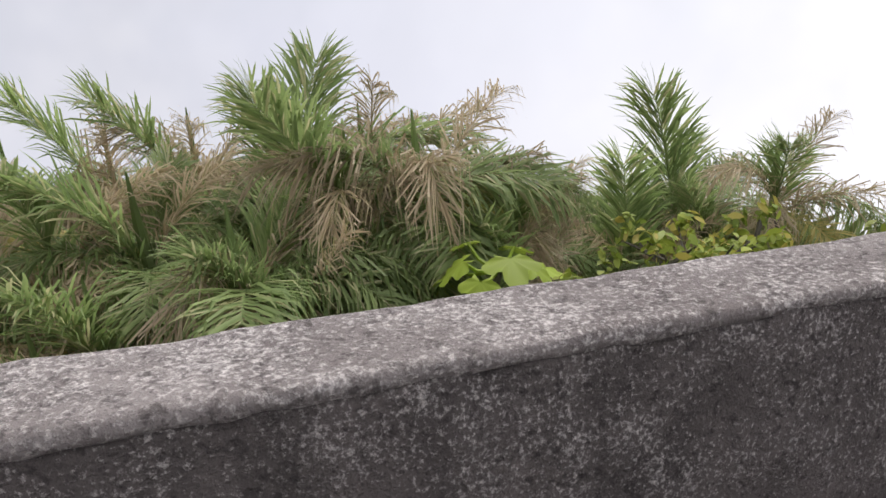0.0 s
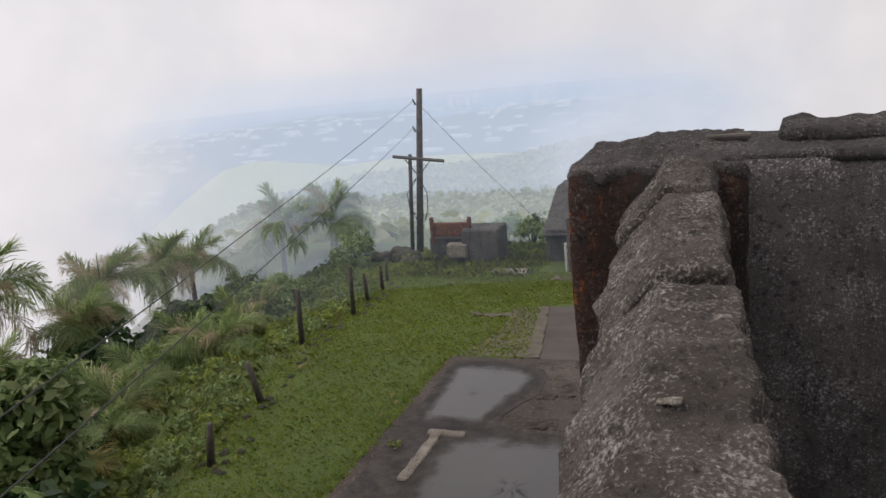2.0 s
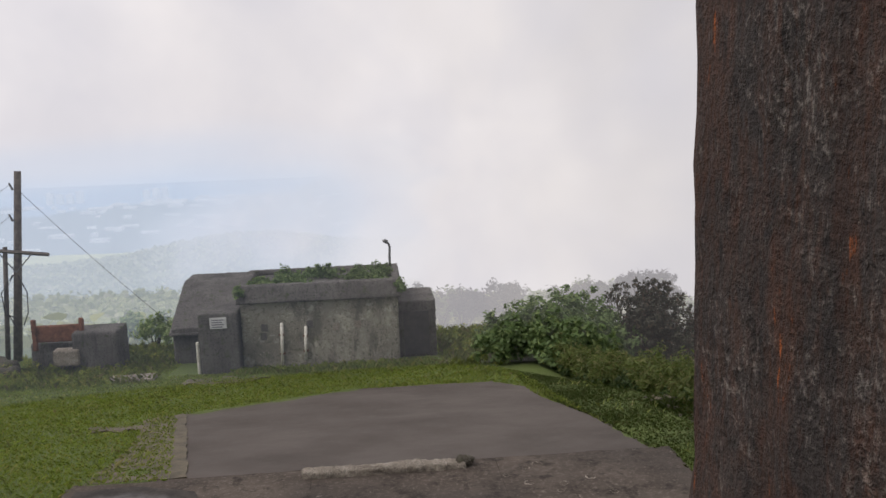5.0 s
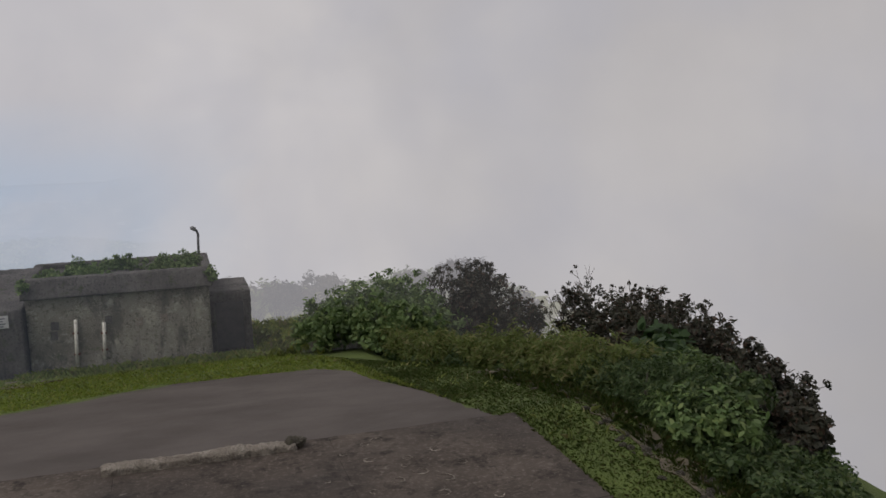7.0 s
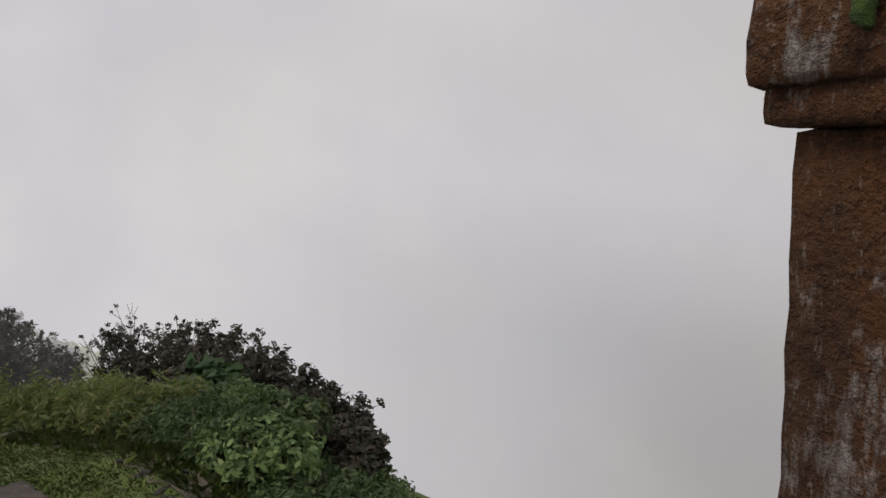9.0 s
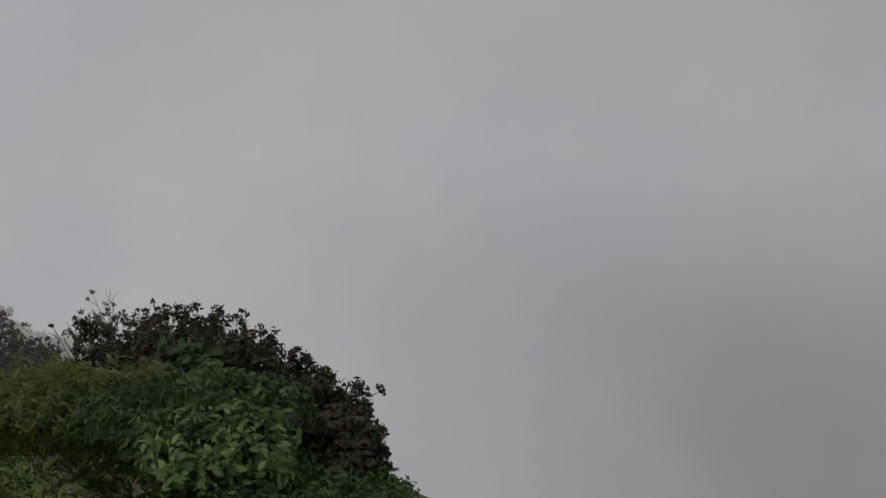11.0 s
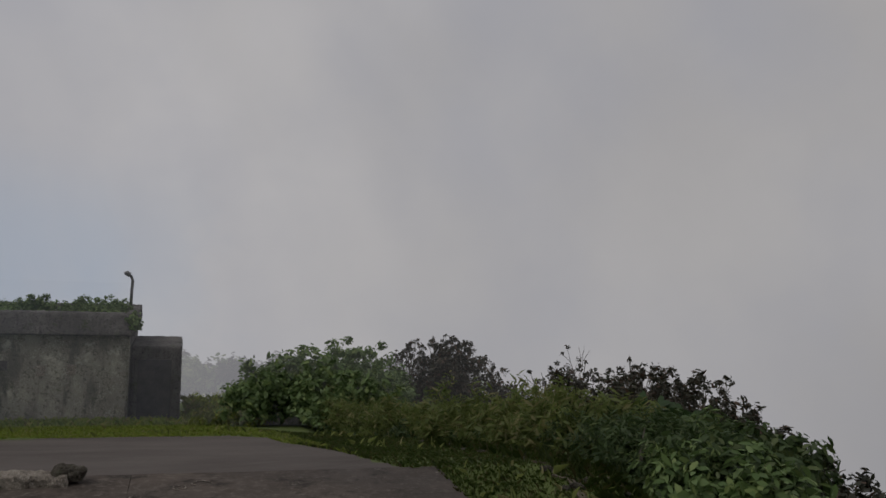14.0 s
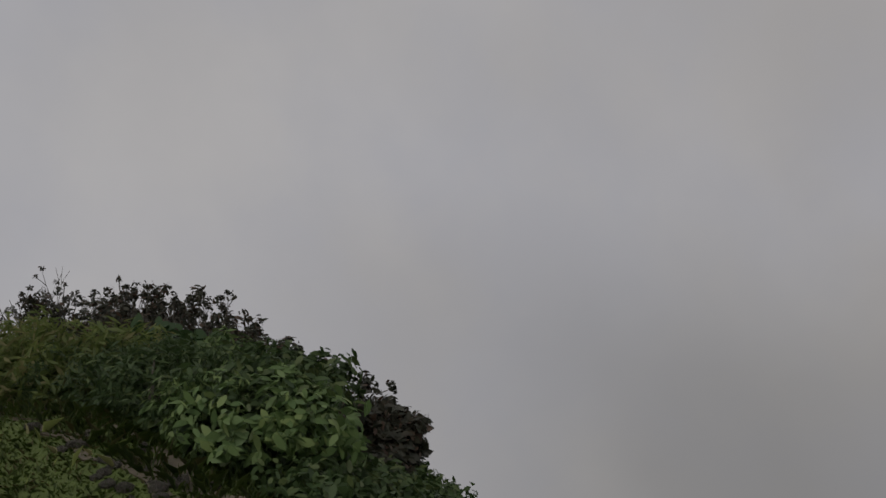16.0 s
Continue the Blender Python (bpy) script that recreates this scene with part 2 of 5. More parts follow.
def slab_material():
    m, nt, bsdf, co = mat_new("wet_concrete_slab")
    st = noise_node(nt, co, 0.9, 7, 0.7)
    fine = noise_node(nt, co, 14, 6, 0.75)
    col = mixc(nt, ramp(nt, st, [(0.3, 0.0), (0.7, 1.0)]), (0.042, 0.034, 0.029), (0.122, 0.101, 0.086))
    col = mixc(nt, ramp(nt, fine, [(0.52, 0.0), (0.68, 0.7)]), col, (0.20, 0.175, 0.15))
    col = mixc(nt, ramp(nt, noise_node(nt, co, 2.6, 6, 0.75), [(0.36, 0.8), (0.48, 0.0)]), col, (0.02, 0.017, 0.015))
    wetn = ramp(nt, noise_node(nt, co, 0.33, 4, 0.5), [(0.42, 0.0), (0.62, 1.0)])
    col = mixc(nt, math_node(nt, "MULTIPLY", wetn, 0.55), col, (0.022, 0.018, 0.016))
    col = mixc(nt, ramp(nt, noise_node(nt, co, 5.5, 7, 0.8), [(0.60, 0.0), (0.66, 0.6)]), col, (0.22, 0.2, 0.17))
    nt.links.new(col, bsdf.inputs["Base Color"])
    bsdf.inputs["Specular IOR Level"].default_value = 0.16
    rgh = mixc(nt, wetn, (0.92, 0.92, 0.92), (0.62, 0.62, 0.62))
    nt.links.new(rgh, bsdf.inputs["Roughness"])
    bump(nt, bsdf, fine, 0.5, 0.008)
    return m


def asphalt_material():
    m, nt, bsdf, co = mat_new("damp_asphalt")
    st = noise_node(nt, co, 0.5, 5, 0.6)
    g = noise_node(nt, co, 60, 3, 0.7)
    col = mixc(nt, ramp(nt, st, [(0.35, 0.0), (0.65, 1.0)]), (0.076, 0.065, 0.059), (0.113, 0.098, 0.09))
    col = mixc(nt, ramp(nt, noise_node(nt, co, 2.4, 6, 0.75), [(0.56, 0.0), (0.72, 0.35)]), col, (0.15, 0.135, 0.122))
    col = mixc(nt, ramp(nt, g, [(0.5, 0.0), (0.8, 0.5)]), col, (0.14, 0.13, 0.12))
    nt.links.new(col, bsdf.inputs["Base Color"])
    bsdf.inputs["Roughness"].default_value = 0.9
    bsdf.inputs["Specular IOR Level"].default_value = 0.12
    bump(nt, bsdf, g, 0.4, 0.006)
    return m


def puddle_material():
    """Standing water, thinning to wet concrete where the depth runs out."""
    m, nt, bsdf, co = mat_new("standing_water")
    at = nt.nodes.new("ShaderNodeAttribute")
    at.attribute_name = "depth"
    d = math_node(nt, "ADD", at.outputs["Fac"], math_node(nt, "MULTIPLY", math_node(nt, "SUBTRACT", noise_node(nt, co, 1.9, 5, 0.65), 0.5), 1.1))
    deep = ramp(nt, d, [(0.25, 0.0), (0.95, 1.0)], "EASE")
    grain = noise_node(nt, co, 14, 6, 0.75)
    wet = mixc(nt, ramp(nt, noise_node(nt, co, 3.0, 6, 0.75), [(0.4, 0.0), (0.65, 1.0)]), (0.020, 0.017, 0.015), (0.055, 0.046, 0.04))
    nt.links.new(mixc(nt, deep, wet, (0.045, 0.04, 0.038)), bsdf.inputs["Base Color"])
    nt.links.new(ramp(nt, deep, [(0.0, 0.72), (1.0, 0.07)]), bsdf.inputs["Roughness"])
    nt.links.new(ramp(nt, deep, [(0.0, 0.3), (1.0, 0.65)]), bsdf.inputs["Specular IOR Level"])
    b = n_new(nt, "ShaderNodeBump", Distance=0.006)
    nt.links.new(ramp(nt, deep, [(0.0, 0.5), (1.0, 0.03)]), b.inputs["Strength"])
    nt.links.new(grain, b.inputs["Height"])
    nt.links.new(b.outputs[0], bsdf.inputs["Normal"])
    return m


def stain_material():
    m, nt, bsdf, co = mat_new("wet_stained_concrete")
    a = noise_node(nt, co, 3.0, 6, 0.75)
    col = mixc(nt, ramp(nt, a, [(0.4, 0.0), (0.65, 1.0)]), (0.022, 0.018, 0.016), (0.062, 0.052, 0.045))
    nt.links.new(col, bsdf.inputs["Base Color"])
    bsdf.inputs["Roughness"].default_value = 0.7
    bsdf.inputs["Specular IOR Level"].default_value = 0.3
    bump(nt, bsdf, noise_node(nt, co, 14, 6, 0.75), 0.5, 0.006)
    return m


def soil_material():
    m, nt, bsdf, co = mat_new("grassy_ground")
    a = noise_node(nt, co, 0.35, 6, 0.6)
    b = noise_node(nt, co, 9, 6, 0.75)
    far = noise_node(nt, co, 0.06, 8, 0.75)
    col = mixc(nt, ramp(nt, a, [(0.35, 0.0), (0.65, 1.0)]), (0.055, 0.085, 0.015), (0.10, 0.14, 0.024))
    col = mixc(nt, ramp(nt, b, [(0.4, 0.6), (0.6, 0.0)]), col, (0.07, 0.095, 0.02))
    col = mixc(nt, ramp(nt, far, [(0.58, 0.0), (0.72, 0.5)]), col, (0.16, 0.15, 0.05))
    sp = nt.nodes.new("ShaderNodeSeparateXYZ")
    nt.links.new(co, sp.inputs[0])
    # ground paler past y 40: haze painted in with the scrub colour
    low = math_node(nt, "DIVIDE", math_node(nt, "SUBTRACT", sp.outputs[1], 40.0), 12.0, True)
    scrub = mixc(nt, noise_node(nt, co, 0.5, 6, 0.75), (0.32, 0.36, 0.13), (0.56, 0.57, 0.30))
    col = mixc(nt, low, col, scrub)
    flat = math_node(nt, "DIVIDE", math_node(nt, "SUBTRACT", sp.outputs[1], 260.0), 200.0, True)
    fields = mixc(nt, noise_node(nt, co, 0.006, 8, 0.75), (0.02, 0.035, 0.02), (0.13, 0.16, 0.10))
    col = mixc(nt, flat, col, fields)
    nt.links.new(col, bsdf.inputs["Base Color"])
    bsdf.inputs["Roughness"].default_value = 0.95
    bump(nt, bsdf, b, 0.9, 0.05)
    return m


def leaf_material(name, a, b, c=None, rough=0.55, trans=0.35, dead=0.0):
    m, nt, bsdf, co = mat_new(name)
    geo = nt.nodes.new("ShaderNodeNewGeometry")
    oi = nt.nodes.new("ShaderNodeObjectInfo")
    r = geo.outputs["Random Per Island"]
    col = mixc(nt, r, a, b)
    if c:
        col = mixc(nt, ramp(nt, math_node(nt, "FRACT", math_node(nt, "MULTIPLY", r, 7.3)), [(0.80, 0.0), (0.86, 1.0)]), col, c)
    col = mixc(nt, math_node(nt, "MULTIPLY", noise_node(nt, co, 1.1, 3, 0.6), 0.55), col, tuple(x * 0.45 for x in a))
    hs = n_new(nt, "ShaderNodeHueSaturation")
    hs.inputs["Saturation"].default_value = 0.95
    nt.links.new(math_node(nt, "ADD", math_node(nt, "MULTIPLY", oi.outputs["Random"], 0.35), 0.82), hs.inputs["Value"])
    nt.links.new(col, hs.inputs["Color"])
    nt.links.new(hs.outputs[0], bsdf.inputs["Base Color"])
    bsdf.inputs["Roughness"].default_value = rough
    bsdf.inputs["Specular IOR Level"].default_value = 0.35
    tr = nt.nodes.new("ShaderNodeBsdfTranslucent")
    nt.links.new(hs.outputs[0], tr.inputs[0])
    mx = n_new(nt, "ShaderNodeMixShader", Fac=trans)
    nt.links.new(bsdf.outputs[0], mx.inputs[1])
    nt.links.new(tr.outputs[0], mx.inputs[2])
    nt.links.new(mx.outputs[0], nt.nodes["Material Output"].inputs[0])
    return m


M_WETSTAIN = stain_material()
M_SLAB, M_ASPH, M_PUDDLE, M_SOIL = slab_material(), asphalt_material(), puddle_material(), soil_material()
M_GRASS = leaf_material("lawn_grass", (0.235, 0.33, 0.045), (0.35, 0.43, 0.065), (0.44, 0.42, 0.12), trans=0.5)
M_TALL = leaf_material("tall_grass", (0.22, 0.275, 0.07), (0.33, 0.37, 0.11), (0.42, 0.38, 0.18), trans=0.55)
M_BANKGRASS = leaf_material("bank_grass", (0.105, 0.15, 0.034), (0.18, 0.215, 0.055), (0.25, 0.23, 0.09), trans=0.5)
M_BUSH = leaf_material("shrub_leaves", (0.095, 0.165, 0.048), (0.17, 0.255, 0.078), (0.24, 0.32, 0.10))
M_BIGLEAF = leaf_material("broad_leaves", (0.028, 0.066, 0.019), (0.052, 0.102, 0.03), (0.09, 0.15, 0.047))
M_BANK = leaf_material("bank_shrub_leaves", (0.04, 0.075, 0.022), (0.075, 0.12, 0.035), (0.12, 0.16, 0.05))
M_DARKBUSH = leaf_material("leathery_leaves", (0.038, 0.044, 0.027), (0.075, 0.068, 0.044), (0.12, 0.075, 0.05), rough=0.5)
M_YELLOW = leaf_material("yellow_green_leaves", (0.17, 0.25, 0.03), (0.36, 0.42, 0.05), (0.50, 0.42, 0.08))
M_LIME = leaf_material("lime_leaves", (0.30, 0.46, 0.03), (0.42, 0.55, 0.05), None, trans=0.45)
M_MIDLEAF = leaf_material("hillside_leaves", (0.18, 0.27, 0.085), (0.30, 0.39, 0.13), (0.40, 0.44, 0.18))
M_PALM = leaf_material("palm_leaflets", (0.19, 0.285, 0.09), (0.37, 0.47, 0.17), (0.58, 0.56, 0.30), trans=0.5)
M_PALMDRY = leaf_material("dry_palm_leaflets", (0.45, 0.35, 0.21), (0.66, 0.55, 0.37), (0.34, 0.33, 0.13))
M_PALMGOLD = leaf_material("yellowing_palm_leaflets", (0.42, 0.36, 0.09), (0.60, 0.52, 0.17), (0.30, 0.38, 0.09))
# lawn grass with the dimmer light right of the slab put into its colour
M_SHADEGRASS = leaf_material("shade_toned_grass", (0.055, 0.095, 0.014), (0.095, 0.135, 0.021), (0.145, 0.13, 0.045), trans=0.4)
# yellow-green scrub, lifted to a pale tone in place of haze
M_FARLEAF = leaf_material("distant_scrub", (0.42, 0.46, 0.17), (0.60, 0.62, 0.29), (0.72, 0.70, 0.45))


def plain(name, a, b, scale=8, rough=0.8, metal=0.0, rel=0.4):
    m, nt, bsdf, co = mat_new(name)
    n = noise_node(nt, co, scale, 6, 0.7)
    col = mixc(nt, ramp(nt, n, [(0.35, 0.0), (0.65, 1.0)]), a, b)
    nt.links.new(col, bsdf.inputs["Base Color"])
    bsdf.inputs["Roughness"].default_value, bsdf.inputs["Metallic"].default_value = rough, metal
    bump(nt, bsdf, noise_node(nt, co, scale * 6, 4, 0.7), rel, 0.006)
    return m


M_BARK = plain("bark", (0.05, 0.042, 0.035), (0.13, 0.115, 0.10))
M_TWIG = plain("twig", (0.05, 0.045, 0.035), (0.11, 0.10, 0.075), 20)
M_POLE = plain("weathered_pole_wood", (0.06, 0.05, 0.045), (0.14, 0.12, 0.105), 5)
M_CABLE = plain("black_cable", (0.02, 0.02, 0.02), (0.04, 0.04, 0.04), 10, 0.6)
M_RUST = plain("rusty_steel", (0.09, 0.035, 0.02), (0.20, 0.08, 0.045), 6, 0.85)
M_PIPE = plain("chipped_white_paint", (0.45, 0.43, 0.38), (0.72, 0.70, 0.64), 9, 0.6)
M_STEEL = plain("grey_steel", (0.10, 0.10, 0.10), (0.2, 0.2, 0.2), 9, 0.5, 0.6)
M_DOOR = plain("dark_door_paint", (0.04, 0.038, 0.042), (0.075, 0.07, 0.075), 3, 0.7)
M_SIGN = plain("faded_white_sign", (0.42, 0.42, 0.42), (0.6, 0.6, 0.6), 4, 0.6)
M_BAR = plain("sign_lettering", (0.12, 0.12, 0.14), (0.16, 0.16, 0.18), 4, 0.7)
M_POST = plain("fence_post_wood", (0.035, 0.028, 0.024), (0.09, 0.075, 0.06), 9)
M_MOSS = plain("moss", (0.028, 0.055, 0.008), (0.075, 0.12, 0.016), 60, 0.95, 0.0, 1.0)
M_WATER = plain("sea", (0.16, 0.29, 0.46), (0.19, 0.33, 0.5), 0.002, 0.5)
M_WHITE = plain("pale_render", (0.82, 0.82, 0.8), (0.9, 0.9, 0.88), 0.1, 0.8)


def cloud_material(name, veil, full=1.0):
    """See-through sheet glowing with the cloud's light as painted haze; it thins out by veil over the coast."""
    m = bpy.data.materials.new(name)
    m.use_nodes = True
    nt = m.node_tree
    nt.nodes.clear()
    co = nt.nodes.new("ShaderNodeTexCoord")
    g = nt.nodes.new("ShaderNodeGroup")
    g.node_tree = CLOUD
    nt.links.new(co.outputs["Object"], g.inputs[0])
    em, tr = n_new(nt, "ShaderNodeEmission", Strength=0.97), nt.nodes.new("ShaderNodeBsdfTransparent")
    nt.links.new(g.outputs[0], em.inputs[0])
    sep = nt.nodes.new("ShaderNodeSeparateXYZ")
    nt.links.new(co.outputs["Object"], sep.inputs[0])
    nz = noise_node(nt, co.outputs["Object"], 0.03, 4, 0.6)
    open_ = ramp(nt, g.outputs[1], [(0.0, 0.0), (1.0, 1.0)])
    alpha = math_node(nt, "SUBTRACT", full, math_node(nt, "MULTIPLY", open_, full - veil))
    alpha = math_node(nt, "MULTIPLY", alpha, math_node(nt, "ADD", math_node(nt, "MULTIPLY", nz, 0.5), 0.75), True)
    if full >= 1:
        alpha = math_node(nt, "MAXIMUM", alpha, math_node(nt, "SUBTRACT", 1.0, math_node(nt, "MULTIPLY", g.outputs[1], 4.0), True))
    mx, out = nt.nodes.new("ShaderNodeMixShader"), nt.nodes.new("ShaderNodeOutputMaterial")
    nt.links.new(alpha, mx.inputs[0])
    nt.links.new(tr.outputs[0], mx.inputs[1])
    nt.links.new(em.outputs[0], mx.inputs[2])
    nt.links.new(mx.outputs[0], out.inputs[0])
    return m


# ---- mesh helpers ----
def link_mesh(name, me, material, parent=None, label="", smooth=False):
    if smooth:
        me.polygons.foreach_set("use_smooth", [True] * len(me.polygons))
    if material and not me.materials:
        me.materials.append(material)
    ob = new(name, me)
    if parent:
        ob.parent = parent
    return tagged(ob, label)


def part(name, bm, material, parent=None, label="", smooth=False):
    me = bpy.data.meshes.new(name)
    bm.to_mesh(me)
    bm.free()
    return link_mesh(name, me, material, parent, label, smooth)


def raw(name, verts, faces, material, parent=None, label="", smooth=False):
    me = bpy.data.meshes.new(name)
    me.from_pydata([tuple(v) for v in verts], [], faces)
    me.update()
    return link_mesh(name, me, material, parent, label, smooth)


def thing(name, label, category, at=(0, 0, 0), group="", kind=""):
    e = new(name)
    e.empty_display_size = 0.2
    e.location = at
    return tagged(e, label, category, group, kind)


def fnoise(p, s, seed=0.0):
    return noise.fractal((p[0] * s + seed, p[1] * s - seed, p[2] * s + 2 * seed), 0.8, 2.0, 4)


def rounded(size, res=0.03, r=0.03, amp=0.006, seed=0.0, warp=None, coarse=0.0, centre=(0, 0, 0)):
    """A worn block: a box with rounded, broken edges and a rough skin. warp maps its points."""
    h = [s / 2 for s in size]
    bm = bmesh.new()
    for ax in range(3):
        u, v = (ax + 1) % 3, (ax + 2) % 3
        nu, nv = max(2, min(90, int(size[u] / res))), max(2, min(90, int(size[v] / res)))
        for sg in (-1, 1):
            grid = []
            for i in range(nu + 1):
                row = []
                for j in range(nv + 1):
                    p = [0, 0, 0]
                    p[ax], p[u], p[v] = sg * h[ax], -h[u] + size[u] * i / nu, -h[v] + size[v] * j / nv
                    q = [max(-h[k] + r, min(h[k] - r, p[k])) for k in range(3)]
                    d = Vector([p[k] - q[k] for k in range(3)])
                    d = d.normalized() if d.length > 1e-9 else Vector((0, 0, 0))
                    w = Vector(q) + d * r
                    c = w + Vector(centre)
                    off = amp * fnoise(c, 22, seed) + amp * 1.3 * fnoise(c, 7, seed + 3)
                    if coarse:
                        off += coarse * fnoise(c, 2.2, seed + 9)
                    w = c + d * off
                    row.append(bm.verts.new(warp(w) if warp else w))
                grid.append(row)
            for i in range(nu):
                for j in range(nv):
                    f = (grid[i][j], grid[i + 1][j], grid[i + 1][j + 1], grid[i][j + 1])
                    bm.faces.new(f if sg > 0 else f[::-1])
    bmesh.ops.remove_doubles(bm, verts=bm.verts, dist=0.0008)
    return bm


def box(x0, x1, y0, y1, z0, z1, bev=0.01):
    bm = bmesh.new()
    bmesh.ops.create_cube(bm, size=1, matrix=Matrix.LocRotScale(((x0 + x1) / 2, (y0 + y1) / 2, (z0 + z1) / 2), None, (x1 - x0, y1 - y0, z1 - z0)))
    if bev:
        bmesh.ops.bevel(bm, geom=list(bm.edges), offset=bev, segments=2, affect="EDGES", profile=0.6)
    return bm


def tube(points, radii, sides=8):
    """A tapered round bar along points."""
    bm = bmesh.new()
    rings = []
    pts = [Vector(p) for p in points]
    for i, p in enumerate(pts):
        d = (pts[min(i + 1, len(pts) - 1)] - pts[max(i - 1, 0)]).normalized()
        a = d.orthogonal().normalized() if abs(d.z) > 0.9 else d.cross(Vector((0, 0, 1))).normalized()
        b = d.cross(a)
        r = radii[i] if isinstance(radii, (list, tuple)) else radii
        rings.append([bm.verts.new(p + (a * math.cos(2 * math.pi * k / sides) + b * math.sin(2 * math.pi * k / sides)) * r) for k in range(sides)])
    for r0, r1 in zip(rings, rings[1:]):
        for k in range(sides):
            bm.faces.new((r0[k], r0[(k + 1) % sides], r1[(k + 1) % sides], r1[k]))
    bm.faces.new(rings[0][::-1])
    bm.faces.new(rings[-1])
    bmesh.ops.recalc_face_normals(bm, faces=bm.faces)
    return bm


# ---- ground ----
def sstep(a, b, v):
    t = np.clip((v - a) / (b - a), 0, 1)
    return t * t * (3 - 2 * t)


ASPH_Y, ASPH_X = (13.2, 16.9, 20.3, 22.3, 24.0), (3.3, 3.2, 2.8, 2.8, 2.1)
RIDGE_Y, RIDGE_Z = (-60, 13.2, 25, 29.5, 36, 45, 80, 260, 520, 1100, 4000), (0, 0, -2.35, -3.1, -3.8, -5.6, -14, -40, -130, -322, -322)
EDGE_L_Y, EDGE_L_X = (-60, -4, 2, 5.2, 8.3, 10.9, 13.7, 18.7, 25, 30, 45, 260, 600), (-9, -9, -7.4, -7.0, -8.2, -8.8, -9.5, -10.75, -12.6, -15.5, -30, -170, -300)
EDGE_R_Y, EDGE_R_X = (-60, 8, 10.5, 15, 19, 25, 32, 45, 260, 600), (4.6, 4.6, 4.8, 5.2, 5.4, 3.8, 5, 14, 60, 100)


def height(x, y):
    x, y = np.asarray(x, float), np.asarray(y, float)
    z = np.interp(y, RIDGE_Y, RIDGE_Z)
    bank = np.interp(y, (-3, 0, 3, 6, 9), (3.6, 2.5, 1.2, 0.3, 0.0))
    x0 = np.interp(y, (-2, 2), (2.4, 5.9))
    z = z + bank * np.maximum(sstep(x0, x0 + 1.2, -x), sstep(1, 3, -y))
    dl = np.maximum(np.interp(y, EDGE_L_Y, EDGE_L_X) - x, 0)
    dr = np.maximum(x - np.interp(y, EDGE_R_Y, EDGE_R_X), 0)
    db = np.maximum(-12 - y, 0)
    z = z - 0.28 * np.minimum(dl, 6) - 0.62 * np.maximum(dl - 6, 0)
    z = z - 0.34 * np.minimum(dr, 4.2) - np.interp(y, (16, 20), (2.0, 0.9)) * np.maximum(dr - 4.2, 0) - 0.7 * db
    r = np.hypot(x, y)
    far = sstep(60, 400, r)
    hump = 9 * np.exp(-((x + 30) ** 2 / 900 + (y - 200) ** 2 / 1600)) + 7 * np.exp(-((x + 120) ** 2 / 3600 + (y - 170) ** 2 / 2500))
    z = z + hump
    wav = np.sin(x * 0.021 + y * 0.013) * np.cos(y * 0.017 - x * 0.008) * 9 + np.sin(x * 0.005 + 1) * np.sin(y * 0.004) * 18
    z = z + far * wav
    plain_z = -322 + 6 * np.sin(x * 0.004) * np.sin(y * 0.003)
    coast = 4050 + 260 * np.sin(np.arctan2(x, y) * 9) + 120 * np.sin(np.arctan2(x, y) * 23)
    plain_z = np.where(r > coast, -345, plain_z)
    return np.maximum(z, plain_z)


def axis(lo, hi, fine_lo, fine_hi, step):
    a = list(np.arange(fine_lo, fine_hi + 1e-6, step))
    s, v = step, fine_hi
    while v < hi:
        s *= 1.13
        v += s
        a.append(v)
    s, v = step, fine_lo
    while v > lo:
        s *= 1.13
        v -= s
        a.insert(0, v)
    return np.array(a)


gx, gy = axis(-4900, 4900, -24, 16, 0.35), axis(-4900, 4900, -12, 48, 0.35)
GX, GY = np.meshgrid(gx, gy)
GZ = height(GX, GY)
near = 1 - sstep(40, 90, np.hypot(GX, GY - 15))
GZ = GZ + near * 0.012 * np.sin(GX * 2.1 + 0.7 * np.sin(GY * 1.3)) * np.sin(GY * 1.7 + GX * 0.6)
inside = (GX > -5.9) & (GX < 3.5) & (GY > -1) & (GY < 13.1)
GZ = np.where(inside, GZ - 0.16, GZ)
inside = (GX > -4.5 - (GY - 13.3) * 0.2) & (GX < np.interp(GY, ASPH_Y, ASPH_X) - 0.1) & (GY >= 13.1) & (GY < np.interp(GX, (-6.0, -1.9), (20.4, 23.7)))
GZ = np.where(inside, GZ - 0.05, GZ)
nx, ny = len(gx), len(gy)
idx = np.arange(nx * ny).reshape(ny, nx)
gf = np.stack([idx[:-1, :-1], idx[:-1, 1:], idx[1:, 1:], idx[1:, :-1]], -1).reshape(-1, 4)
me = bpy.data.meshes.new("ground")
me.vertices.add(nx * ny)
me.vertices.foreach_set("co", np.stack([GX, GY, GZ], -1).ravel())
me.loops.add(gf.size)
me.loops.foreach_set("vertex_index", gf.ravel())
me.polygons.add(len(gf))
me.polygons.foreach_set("loop_start", np.arange(0, gf.size, 4))
me.polygons.foreach_set("loop_total", np.full(len(gf), 4))
me.update()
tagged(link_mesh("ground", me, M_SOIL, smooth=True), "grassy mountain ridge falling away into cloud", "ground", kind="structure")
tagged(part("water", box(-4900, 4900, 2500, 4950, -340, -328, 0), M_WATER), "grey-blue sea beyond the coast", "water", kind="structure")


def gz(x, y):
    return float(height(x, y))


